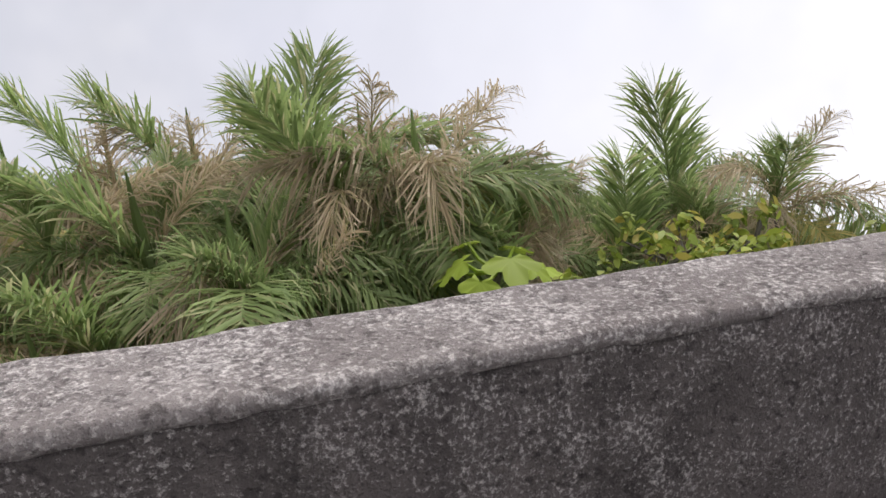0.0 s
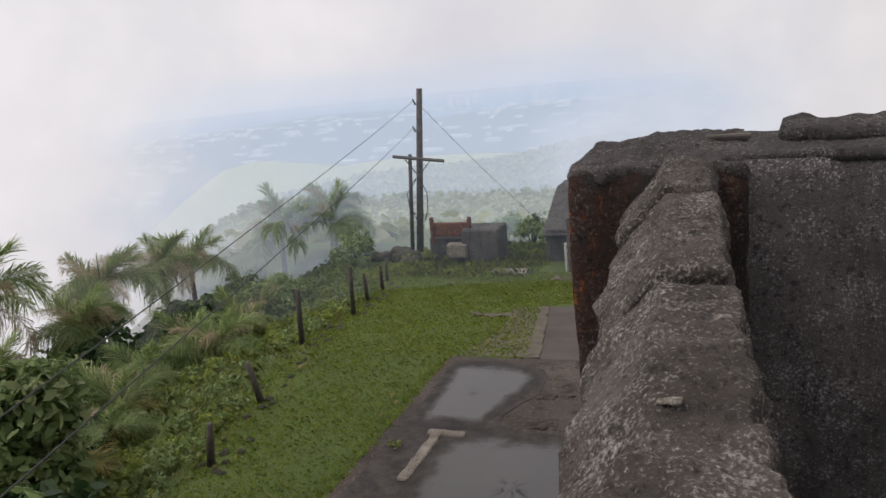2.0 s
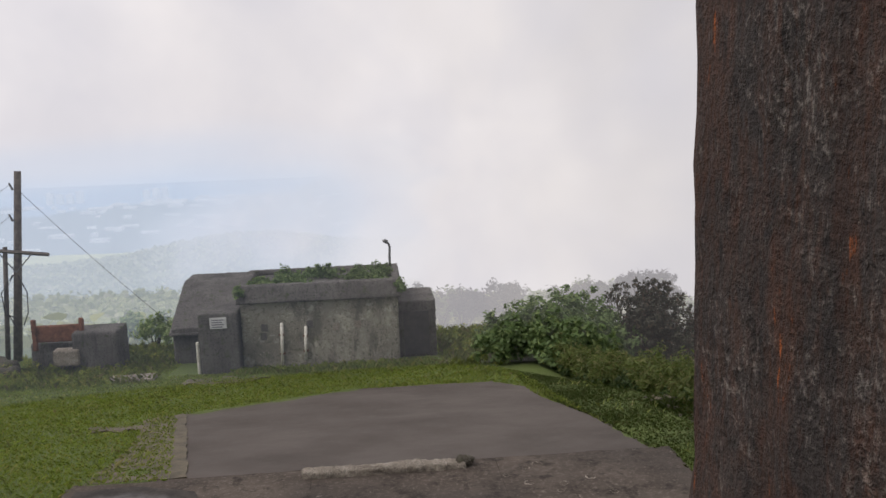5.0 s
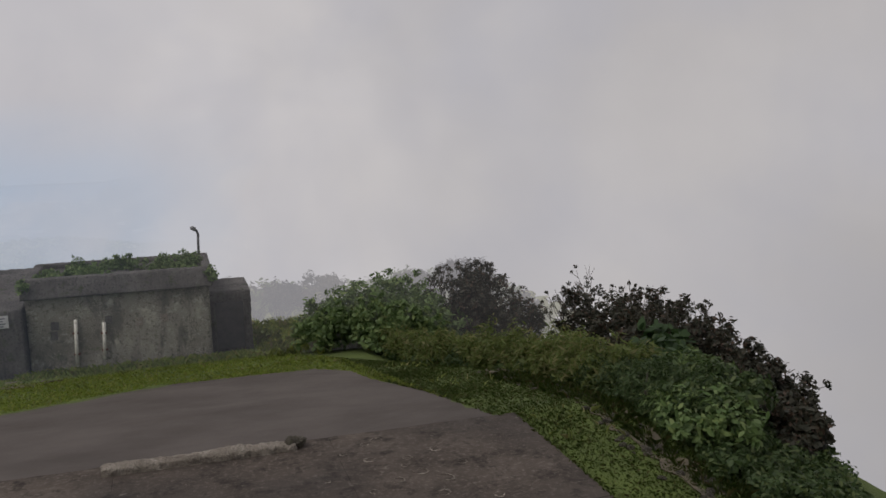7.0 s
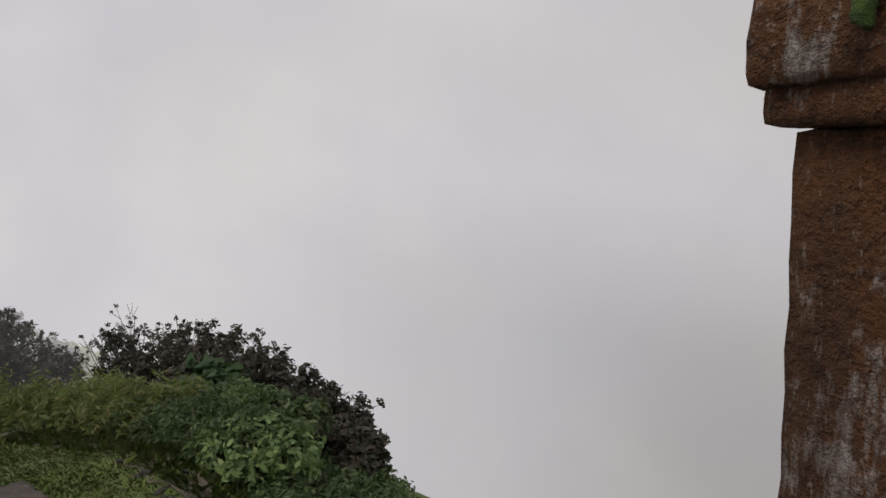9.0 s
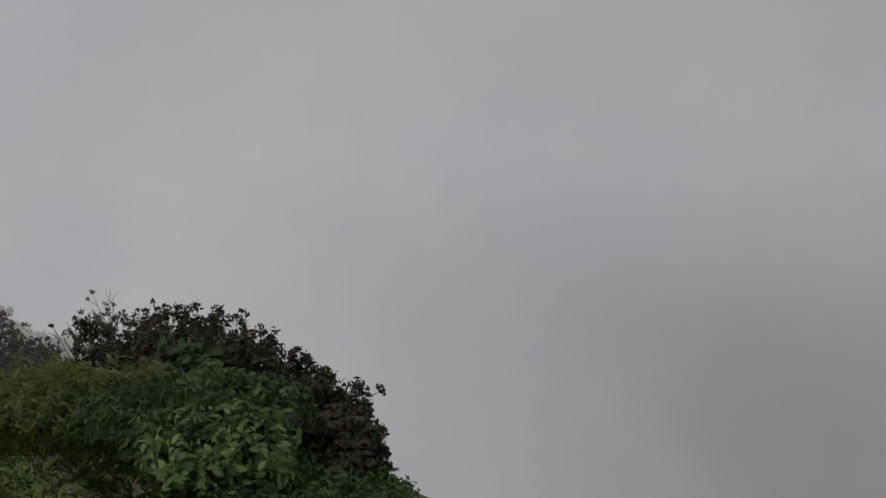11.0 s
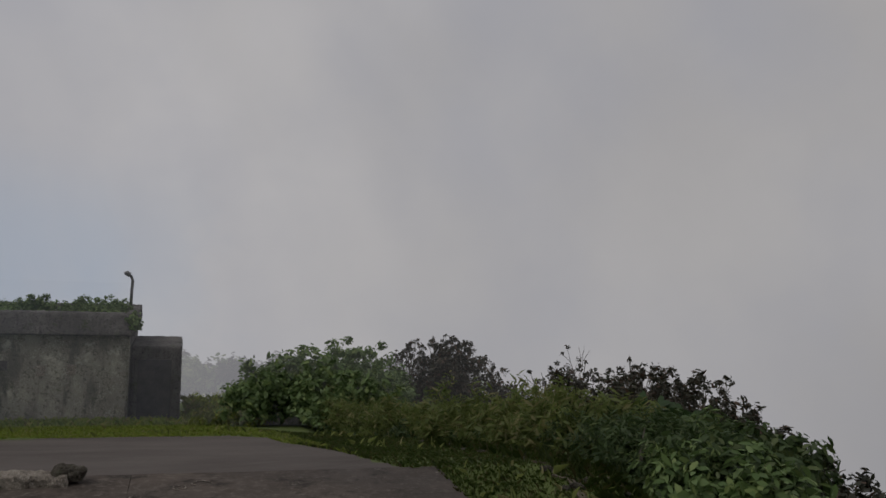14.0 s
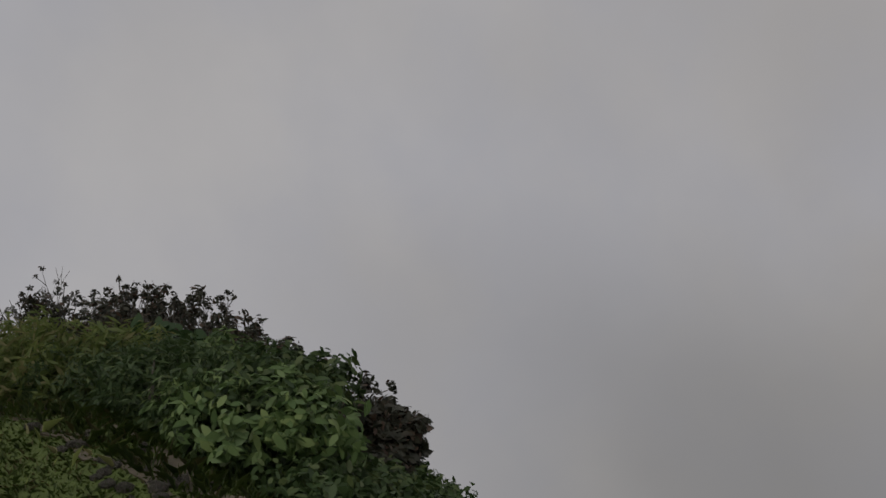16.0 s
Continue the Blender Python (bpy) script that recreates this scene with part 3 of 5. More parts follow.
def cloud_sheet(name, radius, z0, z1, material, label):
    n, vs, fs = 96, [], []
    rows = 6
    for j in range(rows + 1):
        for i in range(n):
            a = 2 * math.pi * i / n
            vs.append((radius * math.sin(a), radius * math.cos(a), z0 + (z1 - z0) * j / rows))
    for j in range(rows):
        for i in range(n):
            fs.append((j * n + i, j * n + (i + 1) % n, (j + 1) * n + (i + 1) % n, (j + 1) * n + i))
    ob = raw(name, vs, fs, material, smooth=True)
    ob.location = (0, 8, 5)
    return tagged(ob, label, "cloud", kind="structure")


cloud_sheet("backdrop", 50, -60, 22, cloud_material("cloud_close", 0.22), "pale grey cloud bank round the ridge")
cloud_sheet("backdrop", 31.6, -30, 16, cloud_material("cloud_thin", 0.20, 0.46), "thin glowing sheet for the cloud haze behind the bunker")
# near sheet: haze in the air, put in as a weak glow
cloud_sheet("backdrop", 20.6, -25, 14, cloud_material("mist", 0.036, 0.036), "faint glowing sheet for the haze before the bunker")
cloud_sheet("backdrop", 130, -140, 40, cloud_material("cloud_middle", 0.44), "thin glowing sheet for the haze over the lower slope")
cloud_sheet("backdrop", 600, -420, 90, cloud_material("cloud_far", 0.38), "glowing sheet for the haze above the coast")

M_MUD = plain("wet_mud", (0.05, 0.042, 0.028), (0.14, 0.115, 0.075), 3, 0.8, 0.0, 0.9)

WIRE_A, WIRE_B = (-4.2, -5.0, 3.3), (-3.3, -5.0, 3.4)

# ---- paved surfaces ----
slab = thing("concrete_slab", "dark wet concrete foundation slab with worn edges", "slab", kind="structure")
SLAB_X, SLAB_Y = (-5.92, -2.2, 0.68, 3.55), (0.64, 5.3, 10.12, 13.24)
for i, (x0, x1) in enumerate(zip(SLAB_X, SLAB_X[1:])):
    for j, (y0, y1) in enumerate(zip(SLAB_Y, SLAB_Y[1:])):
        part("slab_panel", rounded((x1 - x0, y1 - y0 - 0.01, 0.3), 0.12, 0.006, 0.003, i * 3 + j, centre=((x0 + x1) / 2, (y0 + y1) / 2, -0.15)), M_SLAB, slab)
tagged(part("threshold_strip", rounded((2.55, 0.24, 0.13), 0.03, 0.03, 0.014, 4.0, coarse=0.02, centre=(-1.09, 13.0, 0.03)), M_STRIP),
       "pale broken concrete threshold on the slab's edge", "threshold")
tagged(part("threshold_strip", rounded((2.5, 0.16, 0.10), 0.03, 0.03, 0.012, 5.0, coarse=0.02, centre=(-0.9, 10.0, 0.02)), M_STRIP),
       "low worn concrete threshold across the slab", "threshold")
tagged(part("threshold_strip", rounded((0.18, 1.5, 0.07), 0.03, 0.03, 0.01, 6.0, coarse=0.02, centre=(-5.0, 9.2, 0.015)), M_STRIP),
       "chipped pale wall footing on the slab", "threshold")
tagged(part("threshold_strip", rounded((0.62, 0.17, 0.07), 0.03, 0.03, 0.01, 6.5, coarse=0.02, centre=(-4.85, 9.95, 0.015)), M_STRIP),
       "short pale wall footing on the slab", "threshold")
tagged(part("stone", rounded((0.24, 0.18, 0.13), 0.022, 0.045, 0.02, 2.0, coarse=0.05, centre=(0.2, 13.02, 0.075)), M_ROCK), "loose grey stone on the threshold", "stone")


def patch(name, pts, z, mat, label, cat, wob=0.08, seed=0):
    """A thin sheet with an uneven outline."""
    rnd = random.Random(seed)
    bm = bmesh.new()
    ring = []
    n = len(pts)
    for i in range(n):
        a, b = Vector(pts[i]), Vector(pts[(i + 1) % n])
        k = max(2, int((b - a).length / 0.25))
        for s in range(k):
            p = a.lerp(b, s / k)
            ring.append(bm.verts.new((p.x + rnd.uniform(-wob, wob), p.y + rnd.uniform(-wob, wob), z if not callable(z) else z(p.x, p.y))))
    f = bm.faces.new(ring)
    if f.normal.z < 0:
        f.normal_flip()
    ex = bmesh.ops.extrude_face_region(bm, geom=[f])
    bmesh.ops.translate(bm, verts=[v for v in ex["geom"] if isinstance(v, bmesh.types.BMVert)], vec=(0, 0, -0.1))
    bmesh.ops.recalc_face_normals(bm, faces=bm.faces)
    bmesh.ops.triangulate(bm, faces=bm.faces)
    return tagged(part(name, bm, mat), label, cat, kind="structure")


patch("road", [(-4.37, 13.27), (3.3, 13.27), (3.2, 16.9), (2.8, 20.3), (2.8, 22.3), (2.1, 24.0), (-1.9, 24.0), (-5.95, 20.7)], lambda x, y: gz(x, y) - 0.01, M_ASPH,
      "damp grey asphalt yard with ragged grass edges", "asphalt", 0.05, 1)
patch("mud", [(-5.7, 13.3), (-4.16, 13.3), (-4.5, 14.9), (-4.94, 16.95), (-5.8, 20.8), (-6.6, 20.2), (-5.9, 16.6)], lambda x, y: gz(x, y) + 0.012, M_MUD,
      "bare muddy strip between lawn and asphalt", "mud", 0.03, 7)
patch("mud", [(-7.5, 19.1), (-6.7, 19.5), (-6.0, 19.1), (-6.2, 18.6), (-7.2, 18.5)], lambda x, y: gz(x, y) + 0.02, M_MUD, "dark muddy hollow in the lawn", "mud", 0.12, 8)
patch("mud", [(-7.2, 27.2), (-5.6, 27.0), (-4.6, 27.6), (-5.6, 28.4), (-7.4, 28.4)], lambda x, y: gz(x, y) + 0.02, M_MUD, "trodden ground before the bunker's pier", "mud", 0.2, 9)
patch("mud", [(4.6, 6.5), (5.0, 6.5), (4.95, 10.5), (5.4, 15), (5.5, 19), (5.1, 19), (4.9, 15), (4.5, 10.5)], lambda x, y: gz(x, y) + 0.015, M_MUD, "strip of leaf litter and mud along the bank", "mud", 0.12, 11)
patch("wet_stain", [(-5.75, 12.95), (-4.8, 13.0), (-3.9, 12.7), (-3.75, 12.3), (-3.75, 11.8), (-3.95, 11.2), (-4.2, 10.7), (-4.0, 10.3), (-3.5, 10.12), (-2.2, 10.08), (-2.0, 9.6), (-1.9, 7.0), (-5.7, 7.0), (-5.7, 11.5)], 0.008, M_WETSTAIN,
      "dark wet stain round the puddles", "stain", 0.035, 12)


def puddle(pts, z, label, seed):
    """A sheet of rings shrinking to its middle; each ring holds the water's depth there."""
    rnd = random.Random(seed)
    ring, n = [], len(pts)
    for i in range(n):
        a, b = Vector(pts[i]), Vector(pts[(i + 1) % n])
        k = max(2, int((b - a).length / 0.15))
        ring += [a.lerp(b, q / k) for q in range(k)]
    mid = sum(ring, Vector((0, 0))) / len(ring)
    vs, fs, dep, m = [], [], [], len(ring)
    steps = (0, 0.1, 0.2, 0.32, 0.46, 0.62, 0.8, 0.94)
    for j, u in enumerate(steps):
        for p in ring:
            q = p.lerp(mid, u)
            vs.append((q.x + rnd.uniform(-.015, .015), q.y + rnd.uniform(-.015, .015), z + 0.002 * min(1, j)))
            dep.append(min(1.0, u / 0.42))
        if j:
            fs += [((j - 1) * m + i, (j - 1) * m + (i + 1) % m, j * m + (i + 1) % m, j * m + i) for i in range(m)]
    fs.append(tuple((len(steps) - 1) * m + i for i in range(m)))
    ob = raw("puddle", vs, fs, M_PUDDLE)
    at = ob.data.attributes.new("depth", "FLOAT", "POINT")
    at.data.foreach_set("value", dep)
    return tagged(ob, label, "puddle", kind="structure")


puddle([(-5.75, 12.95), (-4.9, 13.02), (-3.95, 12.65), (-3.85, 12.1), (-4.1, 11.3), (-4.35, 10.5), (-4.3, 10.16), (-5.5, 10.16), (-5.62, 11.5)], 0.012, "rain puddle lying on the concrete slab", 2)
puddle([(-5.0, 9.95), (-4.2, 10.2), (-3.2, 10.2), (-2.1, 10.14), (-1.95, 9.0), (-1.95, 7.0), (-4.8, 7.0), (-5.0, 8.6)], 0.014, "wide rain puddle behind a worn footing", 3)

# lichen rings and rubbish on the slab
rnd = random.Random(9)
vs, fs = [], []
for x, y, r in ((1.6, 11.6, .10), (1.99, 12.26, .08), (1.29, 12.86, .09), (1.26, 11.44, .09), (1.55, 12.1, .07), (1.05, 12.2, .08), (1.85, 11.3, .11), (1.1, 12.75, .06), (2.2, 11.7, .06),
                (0.9, 11.2, .07), (1.7, 10.9, .08), (1.45, 11.85, .05), (0.75, 12.5, .05), (2.3, 10.6, .07), (0.4, 11.7, .04), (-0.6, 11.4, .04), (1.35, 10.5, .06)):
    o, k, gap = len(vs), 22, rnd.uniform(0, 6.28)
    for i in range(k):
        a = 6.283 * i / k
        w = r * (0.10 + 0.3 * rnd.random() ** 2) * (0.08 if abs((a - gap + 3.14) % 6.283 - 3.14) < 1.2 else 1)
        rr = r * rnd.uniform(0.88, 1.1)
        vs += [(x + math.cos(a) * (rr - w), y + math.sin(a) * (rr - w), 0.009), (x + math.cos(a) * rr, y + math.sin(a) * rr, 0.006)]
    fs += [(o + 2 * i, o + 2 * i + 1, o + 2 * ((i + 1) % k) + 1, o + 2 * ((i + 1) % k)) for i in range(k)]
tagged(raw("lichen_rings", vs, fs, M_STRIP), "whitish rings of lichen on the dark slab", "lichen", kind="stuff")
for x, y, r in ((-3.62, 11.52, 0.17), (-3.48, 10.42, 0.13), (-3.2, 11.6, 0.06)):
    tagged(part("leaf_litter", rounded((r * 2, r * 1.3, 0.05), 0.02, 0.02, 0.02, x, coarse=0.05, centre=(x, y, 0.002)), M_WETSTAIN, smooth=True), "small dark heap of wet leaf litter on the slab", "litter")

# ---- tower, stair and parapets ----
Z_TOP = 5.643


def slanted(y_top, y_end, z_end):
    k = (z_end - Z_TOP) / (y_end - y_top)
    return lambda p: Vector((p.x, p.y, p.z + (k * max(0, p.y - y_top))))


# bent parapet on the landing: first run
run_dir = Vector((0.829, -0.559, 0))
run_out = Vector((-0.559, -0.829, 0))


def run_warp(p):
    return Vector((-1.44, -1.72, 0)) + run_dir * p.x + run_out * p.y + Vector((0, 0, p.z))


par = thing("parapet_wall", "weathered grey concrete parapet with stained sides coloured darker for shade", "parapet", kind="structure")
# flush top skin, toned lighter than the faces for the sky's light
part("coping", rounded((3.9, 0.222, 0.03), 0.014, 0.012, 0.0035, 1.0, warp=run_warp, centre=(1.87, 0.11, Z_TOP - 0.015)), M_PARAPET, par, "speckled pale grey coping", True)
part("wall", rounded((3.86, 0.215, 1.3), 0.022, 0.01, 0.004, 2.0, warp=run_warp, centre=(1.89, 0.112, Z_TOP - 0.668)), M_WALLSIDE, par, "stained concrete face, coloured darker for shade", True)
# corner and stair wall sloping down
swall = thing("stair_wall", "stained concrete stair wall sloping down with the steps, coloured darker for shade", "parapet", kind="structure")
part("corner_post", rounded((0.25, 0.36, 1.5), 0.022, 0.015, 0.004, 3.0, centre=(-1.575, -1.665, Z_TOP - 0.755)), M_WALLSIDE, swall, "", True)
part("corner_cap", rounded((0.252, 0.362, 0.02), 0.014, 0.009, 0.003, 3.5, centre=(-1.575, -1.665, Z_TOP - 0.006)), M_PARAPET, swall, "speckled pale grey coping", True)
bmd = bmesh.new()
bmesh.ops.create_cone(bmd, cap_ends=True, segments=28, radius1=0.062, radius2=0.058, depth=0.006, matrix=Matrix.Translation((-1.588, -1.745, Z_TOP + 0.016)))
part("survey_disc", bmd, M_STRIP, swall, "round pale survey disc set in mortar")
bmd = bmesh.new()
bmesh.ops.create_cone(bmd, cap_ends=True, segments=22, radius1=0.088, radius2=0.07, depth=0.012, matrix=Matrix.Translation((-1.59, -1.745, Z_TOP + 0.009)))
part("mortar_bed", bmd, M_STRIP, swall)
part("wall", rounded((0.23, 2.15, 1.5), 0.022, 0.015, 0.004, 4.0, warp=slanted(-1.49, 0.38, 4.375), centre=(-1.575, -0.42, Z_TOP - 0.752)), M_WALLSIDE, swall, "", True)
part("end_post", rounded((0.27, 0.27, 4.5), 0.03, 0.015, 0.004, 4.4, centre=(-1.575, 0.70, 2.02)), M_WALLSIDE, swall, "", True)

# tower body, landing and steps under the walk
tower = thing("tower", "old concrete lookout tower with rust-stained corners", "tower", kind="structure")
part("landing", box(-1.4, 4.2, -4.6, -0.85, 4.28, 4.5), M_CAP, tower)
part("landing", box(-0.64, 4.2, -0.848, 0.7, 4.28, 4.5), M_CAP, tower)
part("corner_pillar", rounded((0.50, 0.5, 6.2), 0.028, 0.02, 0.005, 5.0, coarse=0.008, centre=(-0.415, 0.94, 2.575)), M_PILLAR, tower, "rust-streaked black concrete corner", True)
part("pillar_top", rounded((0.486, 0.486, 0.045), 0.010, 0.015, 0.010, 5.5, coarse=0.006, warp=lambda p: Vector((p.x, p.y, p.z + 0.035 * max(0, min(1, (p.x + 0.665) / 0.22)) * max(0, min(1, (p.y - 0.72) / 0.2)))), centre=(-0.415, 0.94, 5.664)), M_CAP, tower, "rough speckled concrete top", True)
part("front_wall", rounded((3.5, 0.46, 6.2), 0.05, 0.02, 0.005, 6.0, centre=(1.50, 0.95, 2.595)), M_WALLSIDE, tower, "", True)
part("front_coping", rounded((3.5, 0.455, 0.04), 0.03, 0.015, 0.006, 6.5, coarse=0.004, centre=(1.51, 0.95, 5.692)), M_CAP, tower, "", True)
part("side_wall", rounded((0.4, 5.6, 6.0), 0.12, 0.02, 0.005, 6.8, centre=(3.4, -2.0, 2.5)), M_WALLSIDE, tower, "", True)
part("back_wall", rounded((4.6, 0.3, 6.0), 0.12, 0.02, 0.005, 6.9, centre=(1.9, -4.7, 2.5)), M_WALLSIDE, tower, "", True)
part("lower_body", box(-0.55, 3.3, -4.5, 0.72, -0.2, 4.28), M_BUNKDARK, tower)
tagged(part("stone_lump", rounded((0.34, 0.26, 0.07), 0.022, 0.03, 0.012, 7.0, coarse=0.03, centre=(0.72, 1.02, 5.735)), M_CAP, smooth=True), "loose rough stone on the wall top", "stone")
tagged(part("stone_lump", rounded((0.34, 0.30, 0.05), 0.02, 0.02, 0.010, 8.0, coarse=0.02, centre=(0.10, 1.04, 5.722)), M_CAP, smooth=True), "flat rough stone on the wall top", "stone")
tagged(part("steel_bar", rounded((0.13, 0.022, 0.016), 0.008, 0.006, 0.001, 8.5, centre=(-0.22, 0.92, 5.731)), M_POLE), "short rusty steel bar on the wall top", "bar")

# stepped inner parapet, three worn courses rising to the corner pillar
inner = thing("stepped_parapet", "rough lichen-covered parapet rising in worn steps", "parapet", kind="structure")


IN_U, IN_V = Vector((-0.083, 0.9966, 0)), Vector((0.9966, 0.083, 0))


def inner_warp(z_top):
    """Along the parapet, across it, and up; the outer side slopes outwards."""
    def place(p):
        dz = max(0, z_top - 0.01 - p.z)
        out = 0.9 * min(dz, 0.12) + 0.03 * max(0, dz - 0.12)
        return Vector((-0.235, -1.06, 0)) + IN_U * p.x + IN_V * (p.y - out * (1 if p.y < 0.05 else -0.05)) + Vector((0, 0, p.z))
    return place


for u0, u1, w, zt, sd, rr in ((1.40, 1.78, 0.115, 5.705, 9.0, 0.012), (0.72, 1.37, 0.125, 5.69, 10.0, 0.012), (-0.04, 0.685, 0.13, 5.678, 11.0, 0.014)):
    part("course", rounded((u1 - u0, w, 1.2), 0.011, rr, 0.011, sd, coarse=0.012, warp=inner_warp(zt), centre=((u0 + u1) / 2, w / 2, zt - 0.6)), M_STONE, inner, "", True)

def end_warp(p):
    """Short parapet parallel to the first run, its end cut askew."""
    dz = max(0, 5.685 - p.z)
    v = p.y + (1.2 * min(dz, 0.12) + 0.12 * max(0, dz - 0.12)) * min(1, max(0, p.y / 0.12))
    return Vector((-0.135, -0.955, p.z)) + Vector((0.66, -0.75, 0)) * (p.x - 0.35 * v) + Vector((-0.75, -0.66, 0)) * v


part("end_block", rounded((1.3, 0.126, 1.3), 0.011, 0.02, 0.010, 12.0, coarse=0.012, warp=end_warp, centre=(0.65, 0.063, 5.045)), M_STONE, inner, "", True)
for u, v, w, sd in ((0.34, 0.085, 0.03, 1), (0.22, 0.03, 0.034, 2), (0.5, 0.10, 0.026, 3), (0.06, 0.05, 0.022, 4), (1.1, 0.05, 0.026, 5)):
    c = Vector((-0.235, -1.06, 0)) + IN_U * u + IN_V * v
    part("chip", rounded((w, w * 0.7, 0.008), 0.005, 0.003, 0.002, sd, coarse=0.012, centre=(c.x, c.y, 5.679 if u < 0.7 else 5.690)), M_STRIP, inner, "pale broken chip")

stair = thing("outdoor_stair", "dark concrete steps running down beside the tower", "stair", kind="structure")
for i in range(11):
    z = 4.36 - i * 0.165
    y = -0.85 + i * 0.235
    part("step", box(-1.45, -0.66, y, y + 0.25, z - 0.3, z, 0.008), M_CAP, stair)
part("stair_landing", box(-1.5, 0.1, 1.75, 3.0, 2.3, 2.55), M_BUNKDARK, stair)
for i in range(7):
    bm = box(-0.14, 0.14, -0.55, 0.55, -0.3, 0)
    bm.transform(Matrix.Translation((-0.25 + i * 0.25, 2.55 + i * 0.2, 2.42 - i * 0.15)) @ Matrix.Rotation(radians(40), 4, "Z"))
    part("step", bm, M_BUNKDARK, stair)
part("stair_landing", box(0.9, 2.4, 3.6, 4.8, 0.7, 1.3), M_BUNKDARK, stair)
for i in range(6):
    part("step", box(0.6, 2.4, 4.7 + i * 0.24, 4.96 + i * 0.24, -0.05, 1.12 - i * 0.17, 0.008), M_BUNKDARK, stair)

# gate column beside the lower landing
colm = thing("stone_column", "orange algae-stained column with a projecting band", "column", kind="structure")
CX, CY = 0.87, 2.43
cw = Matrix.Translation((CX, CY, 0)) @ Matrix.Rotation(radians(-14), 4, "Z")


def col_warp(p):
    return cw @ Vector(p)


part("lower_shaft", rounded((0.615, 0.615, 4.1), 0.025, 0.015, 0.004, 13.0, warp=lambda p: col_warp((p.x * (1 + 0.01 * (4 - p.z)), p.y * (1 + 0.01 * (4 - p.z)), p.z)), centre=(0, 0, 1.95)), M_COLUMN, colm, "", True)
part("band", rounded((0.68, 0.68, 0.095), 0.014, 0.010, 0.004, 14.0, coarse=0.003, warp=col_warp, centre=(0, 0, 4.085)), M_COLUMN, colm, "chipped projecting band", True)
part("band_fillet", rounded((0.655, 0.655, 0.045), 0.014, 0.008, 0.002, 14.5, warp=col_warp, centre=(0, 0, 4.022)), M_COLUMN, colm, "", True)
part("upper_shaft", rounded((0.612, 0.612, 1.2), 0.02, 0.015, 0.005, 15.0, warp=col_warp, centre=(0, 0, 4.72)), M_COLUMN, colm, "", True)
for my, mw, mh, mz in ((0.205, 0.03, 0.06, 4.108), (0.165, 0.09, 0.022, 4.134)):
    part("moss_cushion", rounded((0.03, mw, mh), 0.005, 0.011, 0.012, 16.0 + my, warp=col_warp, coarse=0.01, centre=(-0.345, my, mz)), M_MOSS, colm, "bright green moss cushion", True)
part("sprig", tube([(CX - 0.35, CY - 0.20, 4.13), (CX - 0.36, CY - 0.21, 4.155), (CX - 0.355, CY - 0.205, 4.175)], [0.004, 0.003, 0.006], 5), M_MOSS, colm, "tiny green sprig on the band")

# ---- bunker ----
bk = thing("bunker", "weathered grey concrete bunker with plants on its roof", "building")
YB = 29.85
part("front_wall", rounded((5.42, 0.4, 3.0), 0.09, 0.03, 0.012, 20.0, centre=(-3.03, YB + 0.2, -2.2)), M_BUNKER, bk, "peeling pale plaster wall", True)
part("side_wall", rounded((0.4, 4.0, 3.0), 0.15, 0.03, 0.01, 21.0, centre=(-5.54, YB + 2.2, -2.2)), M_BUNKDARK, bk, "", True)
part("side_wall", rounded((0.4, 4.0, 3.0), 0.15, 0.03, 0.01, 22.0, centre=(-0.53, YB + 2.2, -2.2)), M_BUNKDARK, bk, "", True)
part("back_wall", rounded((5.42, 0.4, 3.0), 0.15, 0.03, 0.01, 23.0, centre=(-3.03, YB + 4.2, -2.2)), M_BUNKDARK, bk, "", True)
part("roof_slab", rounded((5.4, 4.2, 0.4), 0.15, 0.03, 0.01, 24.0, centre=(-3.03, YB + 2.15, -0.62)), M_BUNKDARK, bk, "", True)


def lean_back(p):
    return Vector((p.x * 1.0, p.y + max(0, p.z + 0.78) * 0.35, p.z))


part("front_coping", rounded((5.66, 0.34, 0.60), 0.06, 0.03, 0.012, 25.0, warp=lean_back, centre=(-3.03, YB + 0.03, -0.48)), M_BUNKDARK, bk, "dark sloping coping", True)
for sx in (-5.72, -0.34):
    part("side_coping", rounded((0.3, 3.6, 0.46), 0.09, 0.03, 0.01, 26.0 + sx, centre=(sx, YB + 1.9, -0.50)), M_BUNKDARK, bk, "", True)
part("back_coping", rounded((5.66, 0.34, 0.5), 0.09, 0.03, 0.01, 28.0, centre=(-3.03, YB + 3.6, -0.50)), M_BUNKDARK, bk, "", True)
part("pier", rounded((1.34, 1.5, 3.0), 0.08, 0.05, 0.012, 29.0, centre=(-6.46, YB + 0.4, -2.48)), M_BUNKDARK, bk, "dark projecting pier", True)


def batter(p):
    """The front leans far back towards the top."""
    k = max(0, min(1, (p.z + 2.3) / 1.4))
    return Vector((p.x, p.y + 3.4 * k * (37.05 - p.y) / 5.1, p.z))


part("battered_block", rounded((2.95, 5.1, 1.4), 0.09, 0.05, 0.014, 30.0, coarse=0.01, warp=batter, centre=(-7.25, 34.5, -1.6)), M_BUNKDARK, bk, "dark block with a sloping face", True)
part("entrance_wall", rounded((1.1, 0.3, 1.9), 0.09, 0.03, 0.01, 31.0, centre=(-8.05, 32.3, -3.0)), M_BUNKDARK, bk, "", True)
part("entrance_jamb", rounded((0.12, 0.12, 1.45), 0.04, 0.02, 0.006, 31.5, centre=(-7.25, YB + 0.0, -2.75)), M_PIPE, bk, "white-painted door jamb", True)
